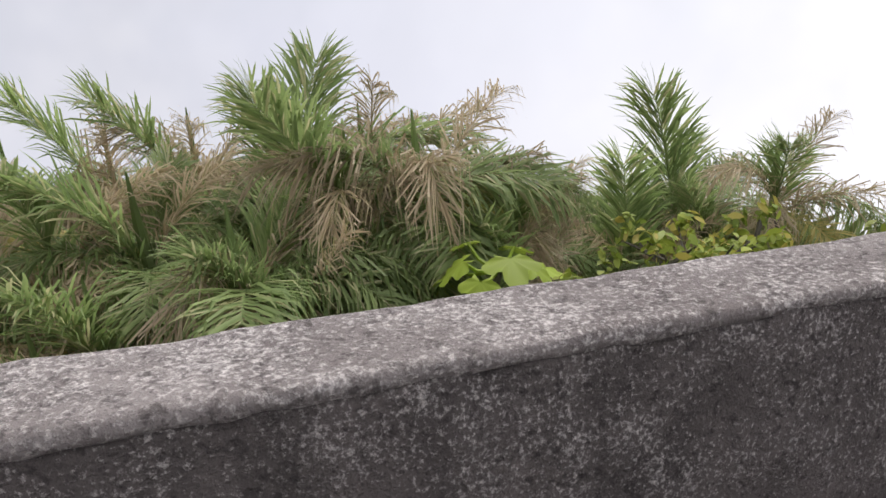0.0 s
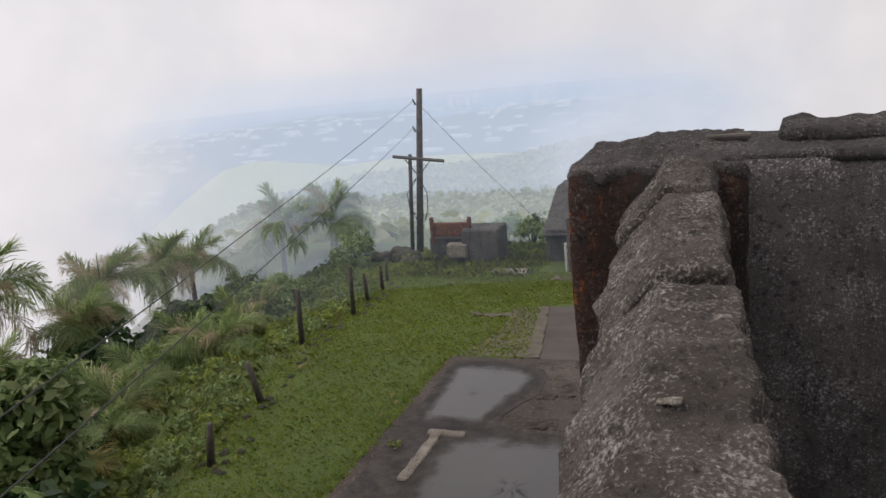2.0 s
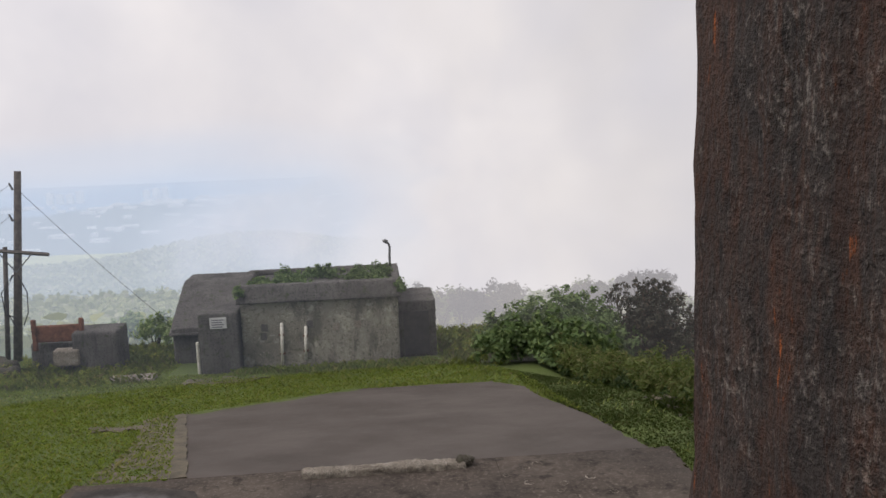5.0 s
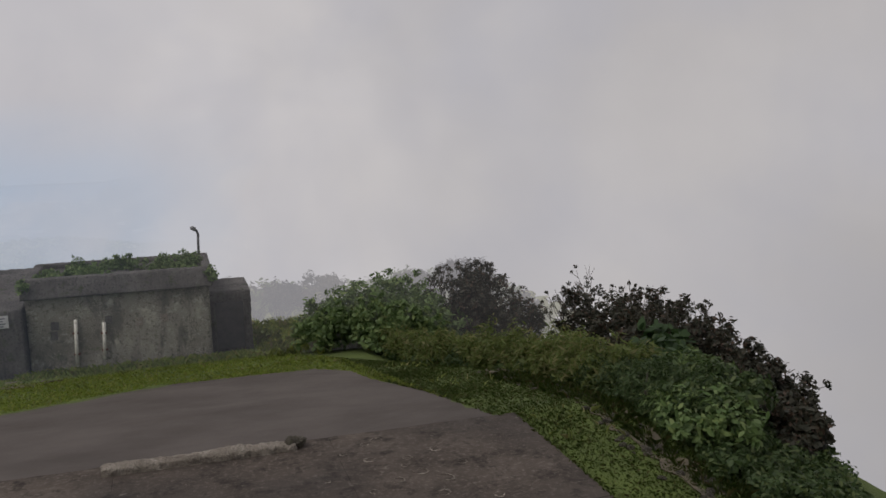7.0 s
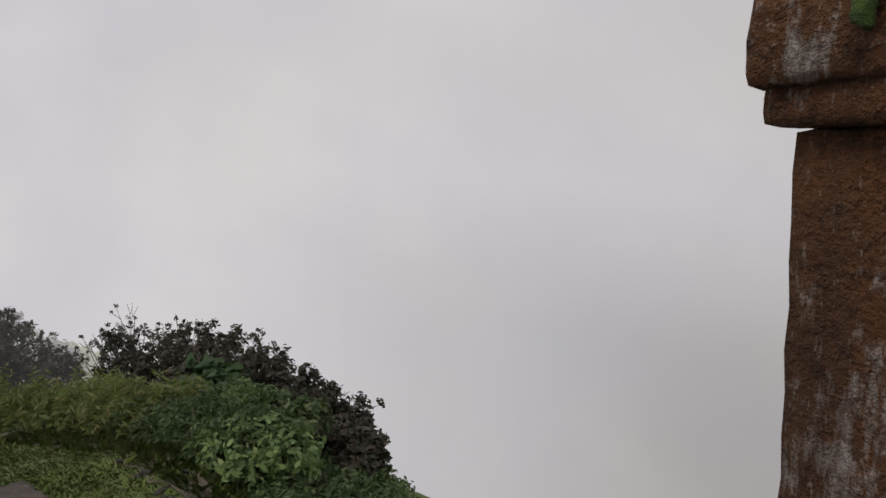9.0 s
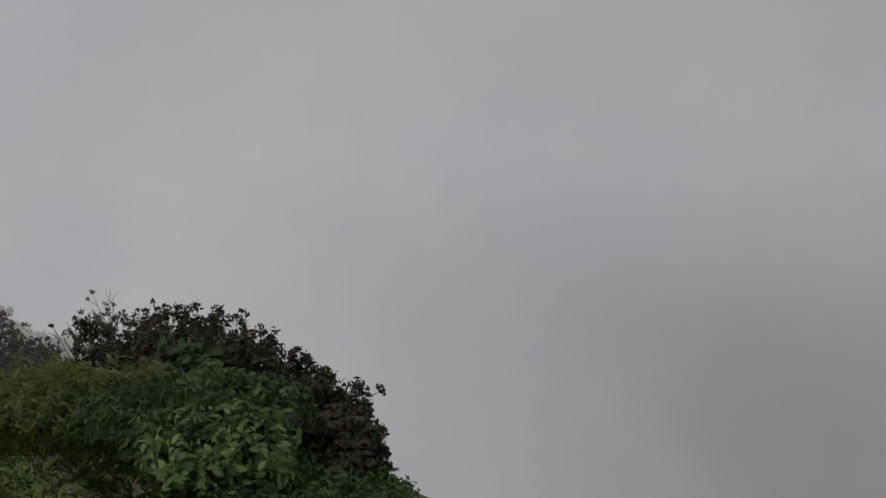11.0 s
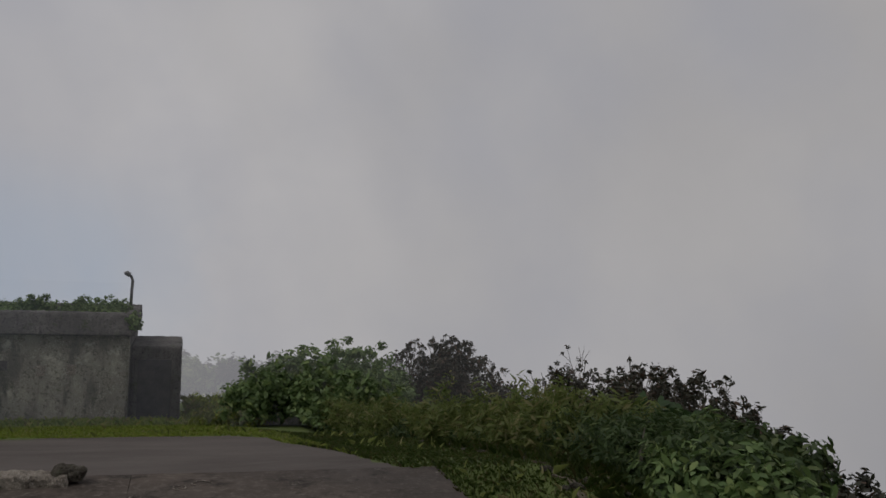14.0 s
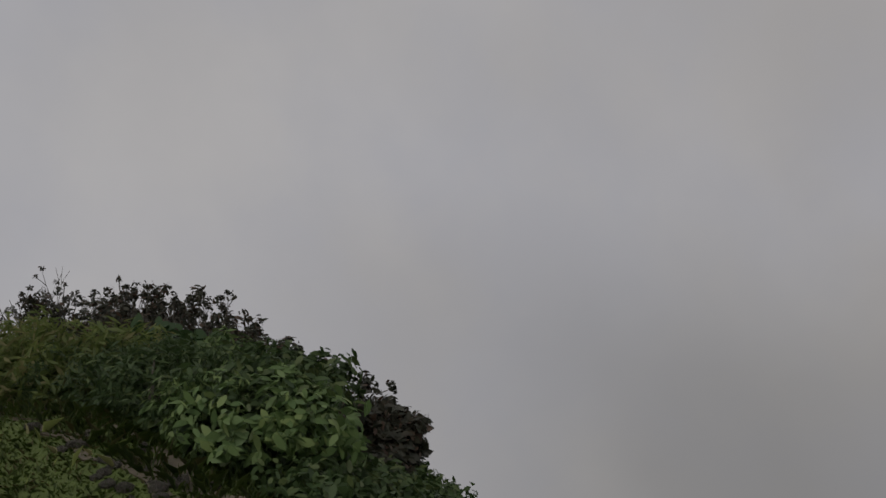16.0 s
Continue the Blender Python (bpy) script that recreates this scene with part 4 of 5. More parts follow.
wing = part("side_wing", rounded((1.36, 2.4, 2.1), 0.07, 0.05, 0.012, 32.0, centre=(0.36, 32.0, -2.22)), M_BUNKDARK, bk, "low dark wing with a shut door", True)
part("door", box(-0.12, 0.78, 30.76, 30.82, -3.15, -1.55, 0.01), M_DOOR, wing, "flush black door")
part("door_frame", box(-0.2, -0.12, 30.74, 30.82, -3.15, -1.48, 0.01), M_BUNKDARK, wing)
part("door_frame", box(0.78, 0.86, 30.74, 30.82, -3.15, -1.48, 0.01), M_BUNKDARK, wing)
for x, z0, z1 in ((-4.38, -2.98, -1.5), (-3.57, -2.85, -1.66)):
    p = part("vent_pipe", tube([(x - 0.03, YB - 0.06, z0), (x, YB - 0.06, (z0 + z1) / 2), (x + 0.03, YB - 0.06, z1)], 0.055, 10), M_PIPE, bk, "chipped white pipe", True)
    for k in (0.25, 0.7):
        zz = z0 + (z1 - z0) * k
        part("clamp", box(x - 0.09, x + 0.09, YB - 0.1, YB + 0.02, zz, zz + 0.05, 0.005), M_RUST, p)
for x, z in ((-3.4, -1.6), (-4.95, -1.65), (-2.5, -1.75), (-1.75, -1.7), (-5.0, -1.95)):
    part("spalled_patch", rounded((0.22, 0.03, 0.26), 0.03, 0.012, 0.01, x, centre=(x, YB - 0.008, z)), M_BUNKDARK if x < -3 else M_STRIP, bk)
sg = thing("sign_board", "faded white notice board fixed on the pier", "sign")
part("board", box(-6.72, -6.16, YB - 0.40, YB - 0.365, -1.5, -1.12, 0.006), M_SIGN, sg)
for k in range(4):
    part("text_bar", box(-6.66, -6.24 - 0.06 * (k % 2), YB - 0.406, YB - 0.40, -1.22 - k * 0.08, -1.185 - k * 0.08, 0), M_BAR, sg)
vp = thing("stove_pipe", "thin steel vent pipe with a hooked top on the roof", "pipe")
part("shaft", tube([(-0.50, 32.8, -0.6), (-0.49, 32.8, 0.2), (-0.47, 32.8, 0.52), (-0.52, 32.8, 0.66), (-0.60, 32.8, 0.72)], 0.045, 10), M_STEEL, vp, "", True)
part("cowl", tube([(-0.56, 32.8, 0.70), (-0.66, 32.8, 0.76), (-0.72, 32.8, 0.74)], [0.08, 0.07, 0.05], 10), M_STEEL, vp, "", True)

# ---- ruin, pole, fence ----
rw = thing("ruined_hut", "low rusty ruin of sheet steel and dark concrete", "ruin")
part("rusty_panel", rounded((1.7, 0.12, 0.62), 0.06, 0.02, 0.01, 40, centre=(-12.6, 32.0, -1.95)), M_RUST, rw, "rust-red steel panel", True)
for x in (-13.42, -11.75):
    part("upright", rounded((0.16, 0.16, 1.15), 0.05, 0.03, 0.012, x, warp=lambda p: Vector((p.x, p.y, p.z)), centre=(x, 31.95, -1.98)), M_RUST, rw, "", True)
part("back_block", rounded((2.0, 1.2, 1.5), 0.1, 0.05, 0.015, 41, centre=(-12.7, 32.8, -3.1)), M_BUNKDARK, rw, "", True)
part("tank", rounded((1.6, 1.4, 1.75), 0.09, 0.05, 0.012, 42, centre=(-11.2, 32.2, -2.75)), M_BUNKDARK, rw, "dark square tank", True)
part("pale_block", rounded((0.9, 0.5, 0.6), 0.07, 0.04, 0.012, 43, centre=(-12.2, 31.6, -2.75)), M_STRIP, rw, "", True)
tagged(part("doorstep", rounded((1.5, 0.7, 0.25), 0.08, 0.03, 0.01, 44, centre=(-9.3, 29.0, -3.0)), M_STRIP), "low worn concrete step in the grass", "step")
for x, y, s in ((-15.6, 33.4, 0.8), (-16.2, 32.4, 0.7), (-14.9, 32.3, 0.9), (-14.3, 31.4, 0.6)):
    tagged(part("boulder", rounded((s * 1.3, s, s * 0.8), 0.1, s * 0.3, 0.03, x, coarse=0.12, centre=(x, y, gz(x, y) + s * 0.12)), M_ROCK, smooth=True), "mossy dark boulder on the ridge edge", "rock", "boulders on the edge")

pole = thing("utility_pole", "weathered wooden utility pole leaning slightly, with one crossarm", "pole")
PB, PT = Vector((-15.35, 35.0, -3.9)), Vector((-14.56, 35.0, 3.80))


def on_pole(z):
    return PB.lerp(PT, (z - PB.z) / (PT.z - PB.z))


part("shaft", tube([PB, on_pole(0), PT], [0.17, 0.15, 0.13], 14), M_POLE, pole, "", True)
part("crossarm", tube([(-16.12, 34.84, 0.84), (-13.66, 34.84, 0.54)], 0.075, 4), M_POLE, pole, "", False)
for s in (-1, 1):
    part("brace", tube([on_pole(-0.1) + Vector((0, -0.15, 0)), (-14.95 + s * 0.62, 34.84, 0.65 - s * 0.08)], 0.025, 6), M_STEEL, pole)
part("stub_pole", tube([(-15.66, 34.9, -3.6), (-15.3, 34.9, 0.9)], [0.10, 0.085], 10), M_POLE, pole, "", True)
for k, (dx, zl) in enumerate(((-0.5, -2.4), (-0.62, -1.9), (0.35, -2.2))):
    c = on_pole(-0.2)
    part("cable_loop", tube([c + Vector((dx * 0.2, -0.2, 0)), c + Vector((dx, -0.2, -0.7)), c + Vector((dx * 0.9, -0.2, -1.5)), (c.x + dx * 0.3, 34.8, zl)], 0.022, 6), M_CABLE, pole)
for z in (3.1, 1.9):
    part("insulator", tube([on_pole(z) + Vector((-0.12, -0.16, 0)), on_pole(z) + Vector((-0.22, -0.2, 0.28))], [0.05, 0.035], 8), M_STEEL, pole)


def wire(name, a, b, sag, label, r=0.009):
    a, b = Vector(a), Vector(b)
    pts = [a.lerp(b, k / 24) - Vector((0, 0, sag * 4 * (k / 24) * (1 - k / 24))) for k in range(25)]
    return tagged(part(name, tube(pts, r, 5), M_CABLE), label, "wire")


wire("overhead_wire", on_pole(3.2) + Vector((-0.2, -0.2, 0.1)), WIRE_A, 0.15, "thin dark overhead wire running down from the pole")
wire("overhead_wire", on_pole(2.0) + Vector((-0.2, -0.2, 0.1)), WIRE_B, 0.15, "thin dark overhead wire running down from the pole")
wire("guy_wire", on_pole(3.1), (-8.6, 31.5, -1.6), 0.1, "thin guy wire from the pole to the bunker", 0.01)

for x, y, hgt, lean in ((-6.75, 5.5, 0.55, 0.02), (-8.1, 8.3, 0.7, 0.12), (-8.65, 10.7, 0.75, -0.18), (-9.6, 13.9, 1.25, 0.08), (-10.6, 18.4, 1.35, 0.07),
                        (-11.6, 21.4, 0.9, -0.05), (-12.5, 24.4, 0.9, 0.03), (-13.3, 26.6, 0.9, 0.05)):
    z = gz(x, y)
    tagged(part("fence_post", tube([(x, y, z - 0.1), (x + lean * 0.5, y, z + hgt * 0.5), (x + lean, y, z + hgt)], [0.07, 0.06, 0.05], 8), M_POST, smooth=True),
           "weathered dark wooden fence post in the grass", "fence post", "fence posts along the edge")
tagged(part("fallen_post", tube([(-7.3, 6.6, gz(-7.3, 6.6) + 0.06), (-6.9, 6.75, gz(-6.9, 6.75) + 0.07)], 0.045, 7), M_POST), "short fallen stake lying in the lawn", "stake")
rnd = random.Random(5)
edge_rocks = []
for i in range(150):
    y = rnd.uniform(8, 31)
    x = float(np.interp(y, EDGE_L_Y, EDGE_L_X)) + rnd.uniform(-0.35, 0.25) + 0.2
    edge_rocks.append((x, y))
for i in range(140):
    y = rnd.uniform(6.5, 19)
    x = float(np.interp(y, (6.5, 10.5, 15, 19), (4.75, 4.7, 5.1, 5.3))) + rnd.uniform(-0.4, 0.3)
    edge_rocks.append((x, y))
rock_meshes = []
for k in range(6):
    bm = bmesh.new()
    bmesh.ops.create_icosphere(bm, subdivisions=2, radius=1)
    for v in bm.verts:
        v.co *= 1 + 0.35 * fnoise(v.co, 1.3, k * 5.1)
        v.co.z *= 0.6
    me = bpy.data.meshes.new("edging_stone")
    bm.to_mesh(me)
    bm.free()
    me.materials.append(M_ROCK)
    rock_meshes.append(me)
edging = thing("stone_edging", "broken line of small mossy stones edging the lawn", "stones", kind="stuff")
for x, y in edge_rocks:
    o = new("edging_stone", rnd.choice(rock_meshes))
    o.parent = edging
    s = rnd.uniform(0.03, 0.085)
    o.matrix_basis = Matrix.LocRotScale((x, y, gz(x, y) + s * 0.12), Euler((rnd.uniform(-.3, .3), rnd.uniform(-.3, .3), rnd.uniform(0, 6))), (s, s * rnd.uniform(.6, 1.2), s))


# ---- plants ----
def leaf_cloud(rng, blobs, count, size, shape="oval", shell=0.55, droop=0.4, flat=0.6, cluster=True):
    """Many single leaves filling uneven blobs (x, y, z, rx, ry, rz). Returns verts and faces."""
    vol = np.array([b[3] * b[4] * b[5] for b in blobs]) ** (2 / 3)
    pick = rng.choice(len(blobs), count, p=vol / vol.sum())
    B = np.array(blobs)[pick]
    d = rng.normal(size=(count, 3))
    d /= np.linalg.norm(d, axis=1, keepdims=True)
    d[:, 2] = np.where(d[:, 2] < -0.35, -d[:, 2], d[:, 2])
    ph = np.sin(d[:, 0] * 7 + B[:, 0] * 3) * np.sin(d[:, 1] * 6 + B[:, 1]) * np.sin(d[:, 2] * 8 + 1)
    rad = (shell + (1 - shell) * rng.random(count) ** 0.6) * (1 + 0.22 * ph + 0.10 * rng.normal(size=count))
    c = B[:, :3] + d * B[:, 3:] * rad[:, None]
    k = max(1, count // 16)
    own = rng.integers(0, k, count)
    d2 = rng.normal(size=(count, 3))
    d2 /= np.linalg.norm(d2, axis=1, keepdims=True)
    if cluster and count > 400:
        c = c[own] + d2 * size * (0.6 + 1.6 * rng.random(count))[:, None]
        d = d[own] * 0.5 + d2 * 0.7
    n = d * flat + rng.normal(size=(count, 3)) * 0.45 + np.array([0, 0, 0.35])
    n /= np.linalg.norm(n, axis=1, keepdims=True)
    t = np.cross(n, rng.normal(size=(count, 3)))
    t[:, 2] -= droop
    t -= n * (t * n).sum(1, keepdims=True)
    t /= np.linalg.norm(t, axis=1, keepdims=True)
    b = np.cross(n, t)
    s = size * (0.6 + 0.8 * rng.random(count))[:, None]
    if shape == "oval":
        prof = [(-1, 0, 0), (-0.35, 0.42, 0.10), (0.4, 0.36, 0.10), (1, 0, -0.12), (0.4, -0.36, 0.10), (-0.35, -0.42, 0.10)]
    elif shape == "narrow":
        prof = [(-1, 0, 0), (-0.2, 0.2, 0.05), (1, 0, -0.2), (-0.2, -0.2, 0.05)]
    else:
        prof = [(-0.8, 0, 0), (-0.7, 0.5, 0.06), (0.0, 0.62, 0.1), (0.6, 0.35, 0.02), (1, 0, -0.15), (0.6, -0.35, 0.02), (0.0, -0.62, 0.1), (-0.7, -0.5, 0.06)]
    k = len(prof)
    V = np.stack([c + s * (t * p[0] + b * p[1] + n * p[2]) for p in prof], 1).reshape(-1, 3)
    return V, np.arange(count * k).reshape(count, k)


def quick_mesh(name, V, F, mat, parent=None, label=""):
    me = bpy.data.meshes.new(name)
    me.vertices.add(len(V))
    me.vertices.foreach_set("co", np.asarray(V, float).ravel())
    k = F.shape[1]
    me.loops.add(F.size)
    me.loops.foreach_set("vertex_index", F.ravel())
    me.polygons.add(len(F))
    me.polygons.foreach_set("loop_start", np.arange(0, F.size, k))
    me.polygons.foreach_set("loop_total", np.full(len(F), k))
    me.update()
    return link_mesh(name, me, mat, parent, label)


SHRUB = 0


def shrub(name, base, blobs, count, size, mat, label, cat="shrub", group="", shape="oval", stems=5, twigs=0, shell=0.5):
    """A shrub: branching stems, a crown of single leaves, and bare twigs above it. Blobs are relative to the base."""
    global SHRUB
    SHRUB += 1
    rng = np.random.default_rng(100 + SHRUB)
    rnd = random.Random(SHRUB)
    t = thing(name, label, cat, base, group)
    bm = bmesh.new()
    for i in range(stems):
        b = rnd.choice(blobs)
        top = Vector((b[0] + rnd.uniform(-.5, .5) * b[3], b[1] + rnd.uniform(-.5, .5) * b[4], b[2] + 0.5 * b[5]))
        mid = Vector((top.x * 0.4, top.y * 0.4, top.z * 0.5)) + Vector((rnd.uniform(-.1, .1), rnd.uniform(-.1, .1), 0))
        other = tube([(0.05 * math.cos(i), 0.05 * math.sin(i), -0.15), mid, top], [0.05, 0.03, 0.008], 6)
        tmp = bpy.data.meshes.new("tmp")
        other.to_mesh(tmp)
        other.free()
        bm.from_mesh(tmp)
        bpy.data.meshes.remove(tmp)
    for i in range(twigs):
        b = rnd.choice(blobs)
        a = rnd.uniform(0, 6.28)
        p = Vector((b[0] + math.cos(a) * b[3] * 0.5, b[1] + math.sin(a) * b[4] * 0.5, b[2] + b[5] * 0.6))
        for f in range(3):
            q = p + Vector((rnd.uniform(-.18, .18), rnd.uniform(-.18, .18), rnd.uniform(0.12, 0.4) * b[5] + 0.08))
            other = tube([p, p.lerp(q, 0.5) + Vector((rnd.uniform(-.05, .05), 0, 0)), q], [0.011, 0.008, 0.004], 4)
            tmp = bpy.data.meshes.new("tmp")
            other.to_mesh(tmp)
            other.free()
            bm.from_mesh(tmp)
            bpy.data.meshes.remove(tmp)
            blobs = blobs + [(q.x, q.y, q.z, 0.045, 0.045, 0.05)] if f else blobs
    part("branchwork", bm, M_TWIG, t)
    V, F = leaf_cloud(rng, blobs, count, size, shape, shell)
    quick_mesh("crown", V, F, mat, t)
    return t


def frond_mesh(name, length, droop, leaf, seed, mat, spread=1.0, pairs=52, ragged=0.12, hang=1.0, wob=0.25):
    """A feather palm frond: a bending rib with narrow folded leaflets hanging from both sides. It grows along +x."""
    rnd = random.Random(seed)
    V, F = [], []
    n = 14
    rib = []
    for i in range(n + 1):
        u = i / n
        a = 0.85 - droop * u ** 1.3
        if i == 0:
            rib.append(Vector((0, 0, 0)))
        else:
            rib.append(rib[-1] + Vector((math.cos(a), 0.03 * math.sin(u * 5 + seed), math.sin(a))) * (length / n))
    for i, p in enumerate(rib):
        r = 0.022 * (1 - 0.85 * i / n)
        V += [p + Vector((0, r, 0)), p + Vector((0, -r, 0)), p + Vector((0, 0, -r))]
    for i in range(n):
        for k in range(3):
            F.append((i * 3 + k, i * 3 + (k + 1) % 3, i * 3 + 3 + (k + 1) % 3, i * 3 + 3 + k))
    for i in range(pairs):
        u = 0.14 + 0.86 * i / pairs
        fi = u * n
        k = min(int(fi), n - 1)
        p = rib[k].lerp(rib[k + 1], fi - k)
        d = (rib[k + 1] - rib[k]).normalized()
        ll = leaf * (0.5 + 0.65 * math.sin(math.pi * min(1, u * 0.8 + 0.15))) * rnd.uniform(0.8, 1.1)
        for s in (-1, 1):
            if rnd.random() < ragged:
                continue
            side = Vector((0, s, 0))
            up = Vector((-d.z, 0, d.x)) if d.x > 0 else Vector((d.z, 0, -d.x))
            go = (d * rnd.uniform(0.55, 0.8) + side * spread * rnd.uniform(0.8, 1.1) + up * rnd.uniform(0.0, 0.3)).normalized()
            w = leaf * 0.0145 * rnd.uniform(0.7, 1.4)
            go = (go + Vector((rnd.gauss(0, wob), rnd.gauss(0, wob), rnd.gauss(0, wob))) * 0.5).normalized()
            fall = ll * rnd.uniform(0.08, 0.5) * hang
            q1 = p + go * ll * 0.33 + Vector((0, 0, -fall * 0.1))
            q2 = p + go * ll * 0.68 + Vector((0, 0, -fall * 0.45))
            q3 = p + go * ll * (1 - 0.15 * hang) + Vector((0, 0, -fall * 1.15))
            wv = (d - go * d.dot(go)).normalized() * w
            b = len(V)
            V += [p - wv * 0.35, p + wv * 0.35, q1 + wv, q1 - wv, q2 + wv * 0.85, q2 - wv * 0.85, q3]
            F += [(b, b + 1, b + 2, b + 3), (b + 3, b + 2, b + 4, b + 5), (b + 5, b + 4, b + 6)]
    me = bpy.data.meshes.new(name)
    me.from_pydata(V, [], F)
    me.update()
    me.materials.append(mat)
    return me


FRONDS = {"green": [frond_mesh("frond", 1.75, 1.2 + 0.3 * k, 0.74, k, M_PALM, 0.8, 120, hang=1.0 + 0.6 * k, wob=0.35) for k in range(4)],
          "up": [frond_mesh("frond", 1.6, 0.35 + 0.25 * k, 0.74, 10 + k, M_PALM, 0.42, 112, 0.14, hang=0.6, wob=0.38) for k in range(3)],
          "dry": [frond_mesh("frond", 1.6, 1.7 + 0.45 * k, 0.52, 20 + k, M_PALMDRY, 0.45, 90, 0.3, hang=2.5, wob=0.6) for k in range(3)],
          "updry": [frond_mesh("frond", 1.55, 0.5 + 0.5 * k, 0.5, 40 + k, M_PALMDRY, 0.4, 90, 0.3, hang=1.5, wob=0.6) for k in range(2)],
          "gold": [frond_mesh("frond", 1.5, 1.5 + 0.3 * k, 0.6, 30 + k, M_PALMGOLD, 0.8, 90, 0.12, hang=1.2) for k in range(2)]}


def palm(x, y, top, scale=1.0, fronds=12, dry=4, gold=0, seed=0, spear=True, label="green feather palm with torn fronds on the slope"):
    rnd = random.Random(seed + 1000)
    z = gz(x, y)
    t = thing("palm_tree", label, "palm", (x, y, z), "palms on the slope")
    cz = max(0.35, top - z - 1.35 * scale)
    lean = (rnd.uniform(-.15, .15), rnd.uniform(-.15, .15))
    part("trunk", tube([(0, 0, -0.3), (lean[0] * .4, lean[1] * .4, cz * .5), (lean[0], lean[1], cz)], [0.13 * scale, 0.10 * scale, 0.085 * scale], 9), M_BARK, t, "", True)
    for i in range(fronds + dry + gold):
        kind = ("updry" if i % 3 == 0 else "dry") if i >= fronds + gold else "gold" if i >= fronds else ("up" if i % 4 == 0 else "green")
        o = new("frond", rnd.choice(FRONDS[kind]))
        o.parent = t
        tilt = {"dry": rnd.uniform(-45, 35), "gold": rnd.uniform(0, 30), "up": rnd.uniform(-35, -5), "updry": rnd.uniform(-35, 10), "green": rnd.uniform(-15, 25)}[kind]
        s = scale * rnd.uniform(0.8, 1.15)
        o.matrix_basis = Matrix.LocRotScale((lean[0], lean[1], cz), Euler((rnd.uniform(-.25, .25), radians(tilt), i * 2.4 + rnd.uniform(-.4, .4))), (s, s, s))
    if spear:
        part("spear_leaf", tube([(lean[0], lean[1], cz), (lean[0] + 0.06, lean[1], cz + 0.6 * scale), (lean[0] + 0.1, lean[1], cz + 1.1 * scale)], [0.04, 0.03, 0.006], 6), M_PALM, t)
    return t


# palms by the landing, then down the slope
PALMS = [(-3.82, -6.40, 5.50, 0.78, 7, 2, 0), (-4.37, -5.85, 5.52, 0.85, 2, 10, 1), (-5.95, -4.20, 5.06, 0.68, 7, 4, 1), (-5.63, -3.37, 5.22, 0.55, 3, 5, 2),
         (-2.44, -6.33, 5.26, 0.60, 6, 4, 2), (-2.39, -5.44, 5.21, 0.62, 7, 2, 1), (-3.08, -5.06, 5.50, 0.62, 4, 5, 0), (-3.60, -5.03, 5.57, 0.62, 4, 5, 1),
         (-2.16, -6.72, 5.22, 0.65, 2, 6, 4), (-4.07, -7.67, 5.37, 0.80, 2, 9, 0), (-3.67, -4.66, 4.75, 0.60, 5, 4, 1), (-4.27, -4.56, 5.03, 0.55, 2, 8, 1),
         (-4.09, -8.67, 5.21, 0.85, 2, 9, 1), (-3.84, -9.80, 4.99, 0.85, 4, 5, 0), (-2.35, -4.83, 4.92, 0.50, 5, 4, 1), (-1.78, -5.80, 4.83, 0.55, 3, 5, 4),
         (-2.91, -6.52, 4.68, 0.70, 4, 7, 1), (-5.16, -4.31, 4.73, 0.60, 5, 4, 0), (-3.90, -5.84, 4.75, 0.75, 4, 9, 0), (-3.86, -6.72, 4.87, 0.80, 5, 7, 1),
         (-1.67, -6.60, 4.92, 0.65, 3, 7, 3), (-5.70, -3.76, 4.84, 0.55, 4, 6, 1), (-1.36, -5.81, 4.72, 0.50, 2, 7, 3),
         (-8.4, 0.9, 3.75, 0.75, 9, 2, 0), (-15, 7.2, 2.0, 0.95, 12, 6, 0), (-18.8, 14.0, 1.9, 1.1, 12, 7, 0), (-17.5, 16.0, 0.4, 0.9, 11, 5, 1), (-19.5, 19.0, 0.8, 1.0, 11, 6, 0),
         (-20.5, 23.2, 0.2, 1.0, 11, 5, 0), (-21.2, 25.6, -0.3, 1.05, 12, 4, 0), (-21.5, 33, -0.5, 1.15, 12, 4, 0), (-19.0, 33.4, -0.5, 1.15, 12, 4, 0), (-20.2, 36.0, -0.4, 1.1, 12, 4, 0),
         (-15.2, 17.0, -1.5, 0.8, 9, 3, 0), (-14.2, 13.8, -1.1, 0.75, 6, 1, 4), (-12.2, 6.0, 0.9, 0.85, 10, 1, 1), (-10.6, 4.0, 1.7, 0.75, 9, 1, 2), (-16.5, 20.5, -2.2, 0.8, 9, 3, 0),
         (-22, 21, -1.0, 1.0, 10, 5, 0), (-14.5, 9.6, -0.4, 0.8, 9, 3, 1), (-17.0, 23.5, -2.6, 0.8, 9, 3, 0), (-12.6, 2.4, 1.6, 0.8, 9, 3, 1),
         (-11.2, 8.6, 0.0, 0.7, 8, 3, 1), (-12.4, 11.2, -0.6, 0.75, 6, 2, 3), (-13.0, 15.4, -1.2, 0.75, 9, 3, 1), (-11.8, 9.9, -0.5, 0.6, 4, 1, 5), (-9.6, 2.6, 2.0, 0.6, 8, 2, 1),
         (-14.4, 19.0, -1.8, 0.75, 8, 3, 1), (-13.4, 5.0, 1.2, 0.8, 9, 4, 1), (-16.4, 11.6, 0.6, 0.85, 9, 5, 1)]
for i, (x, y, top, s, f, d, g) in enumerate(PALMS):
    palm(x, y, top, s, f, d, g, i)

rng = np.random.default_rng(7)
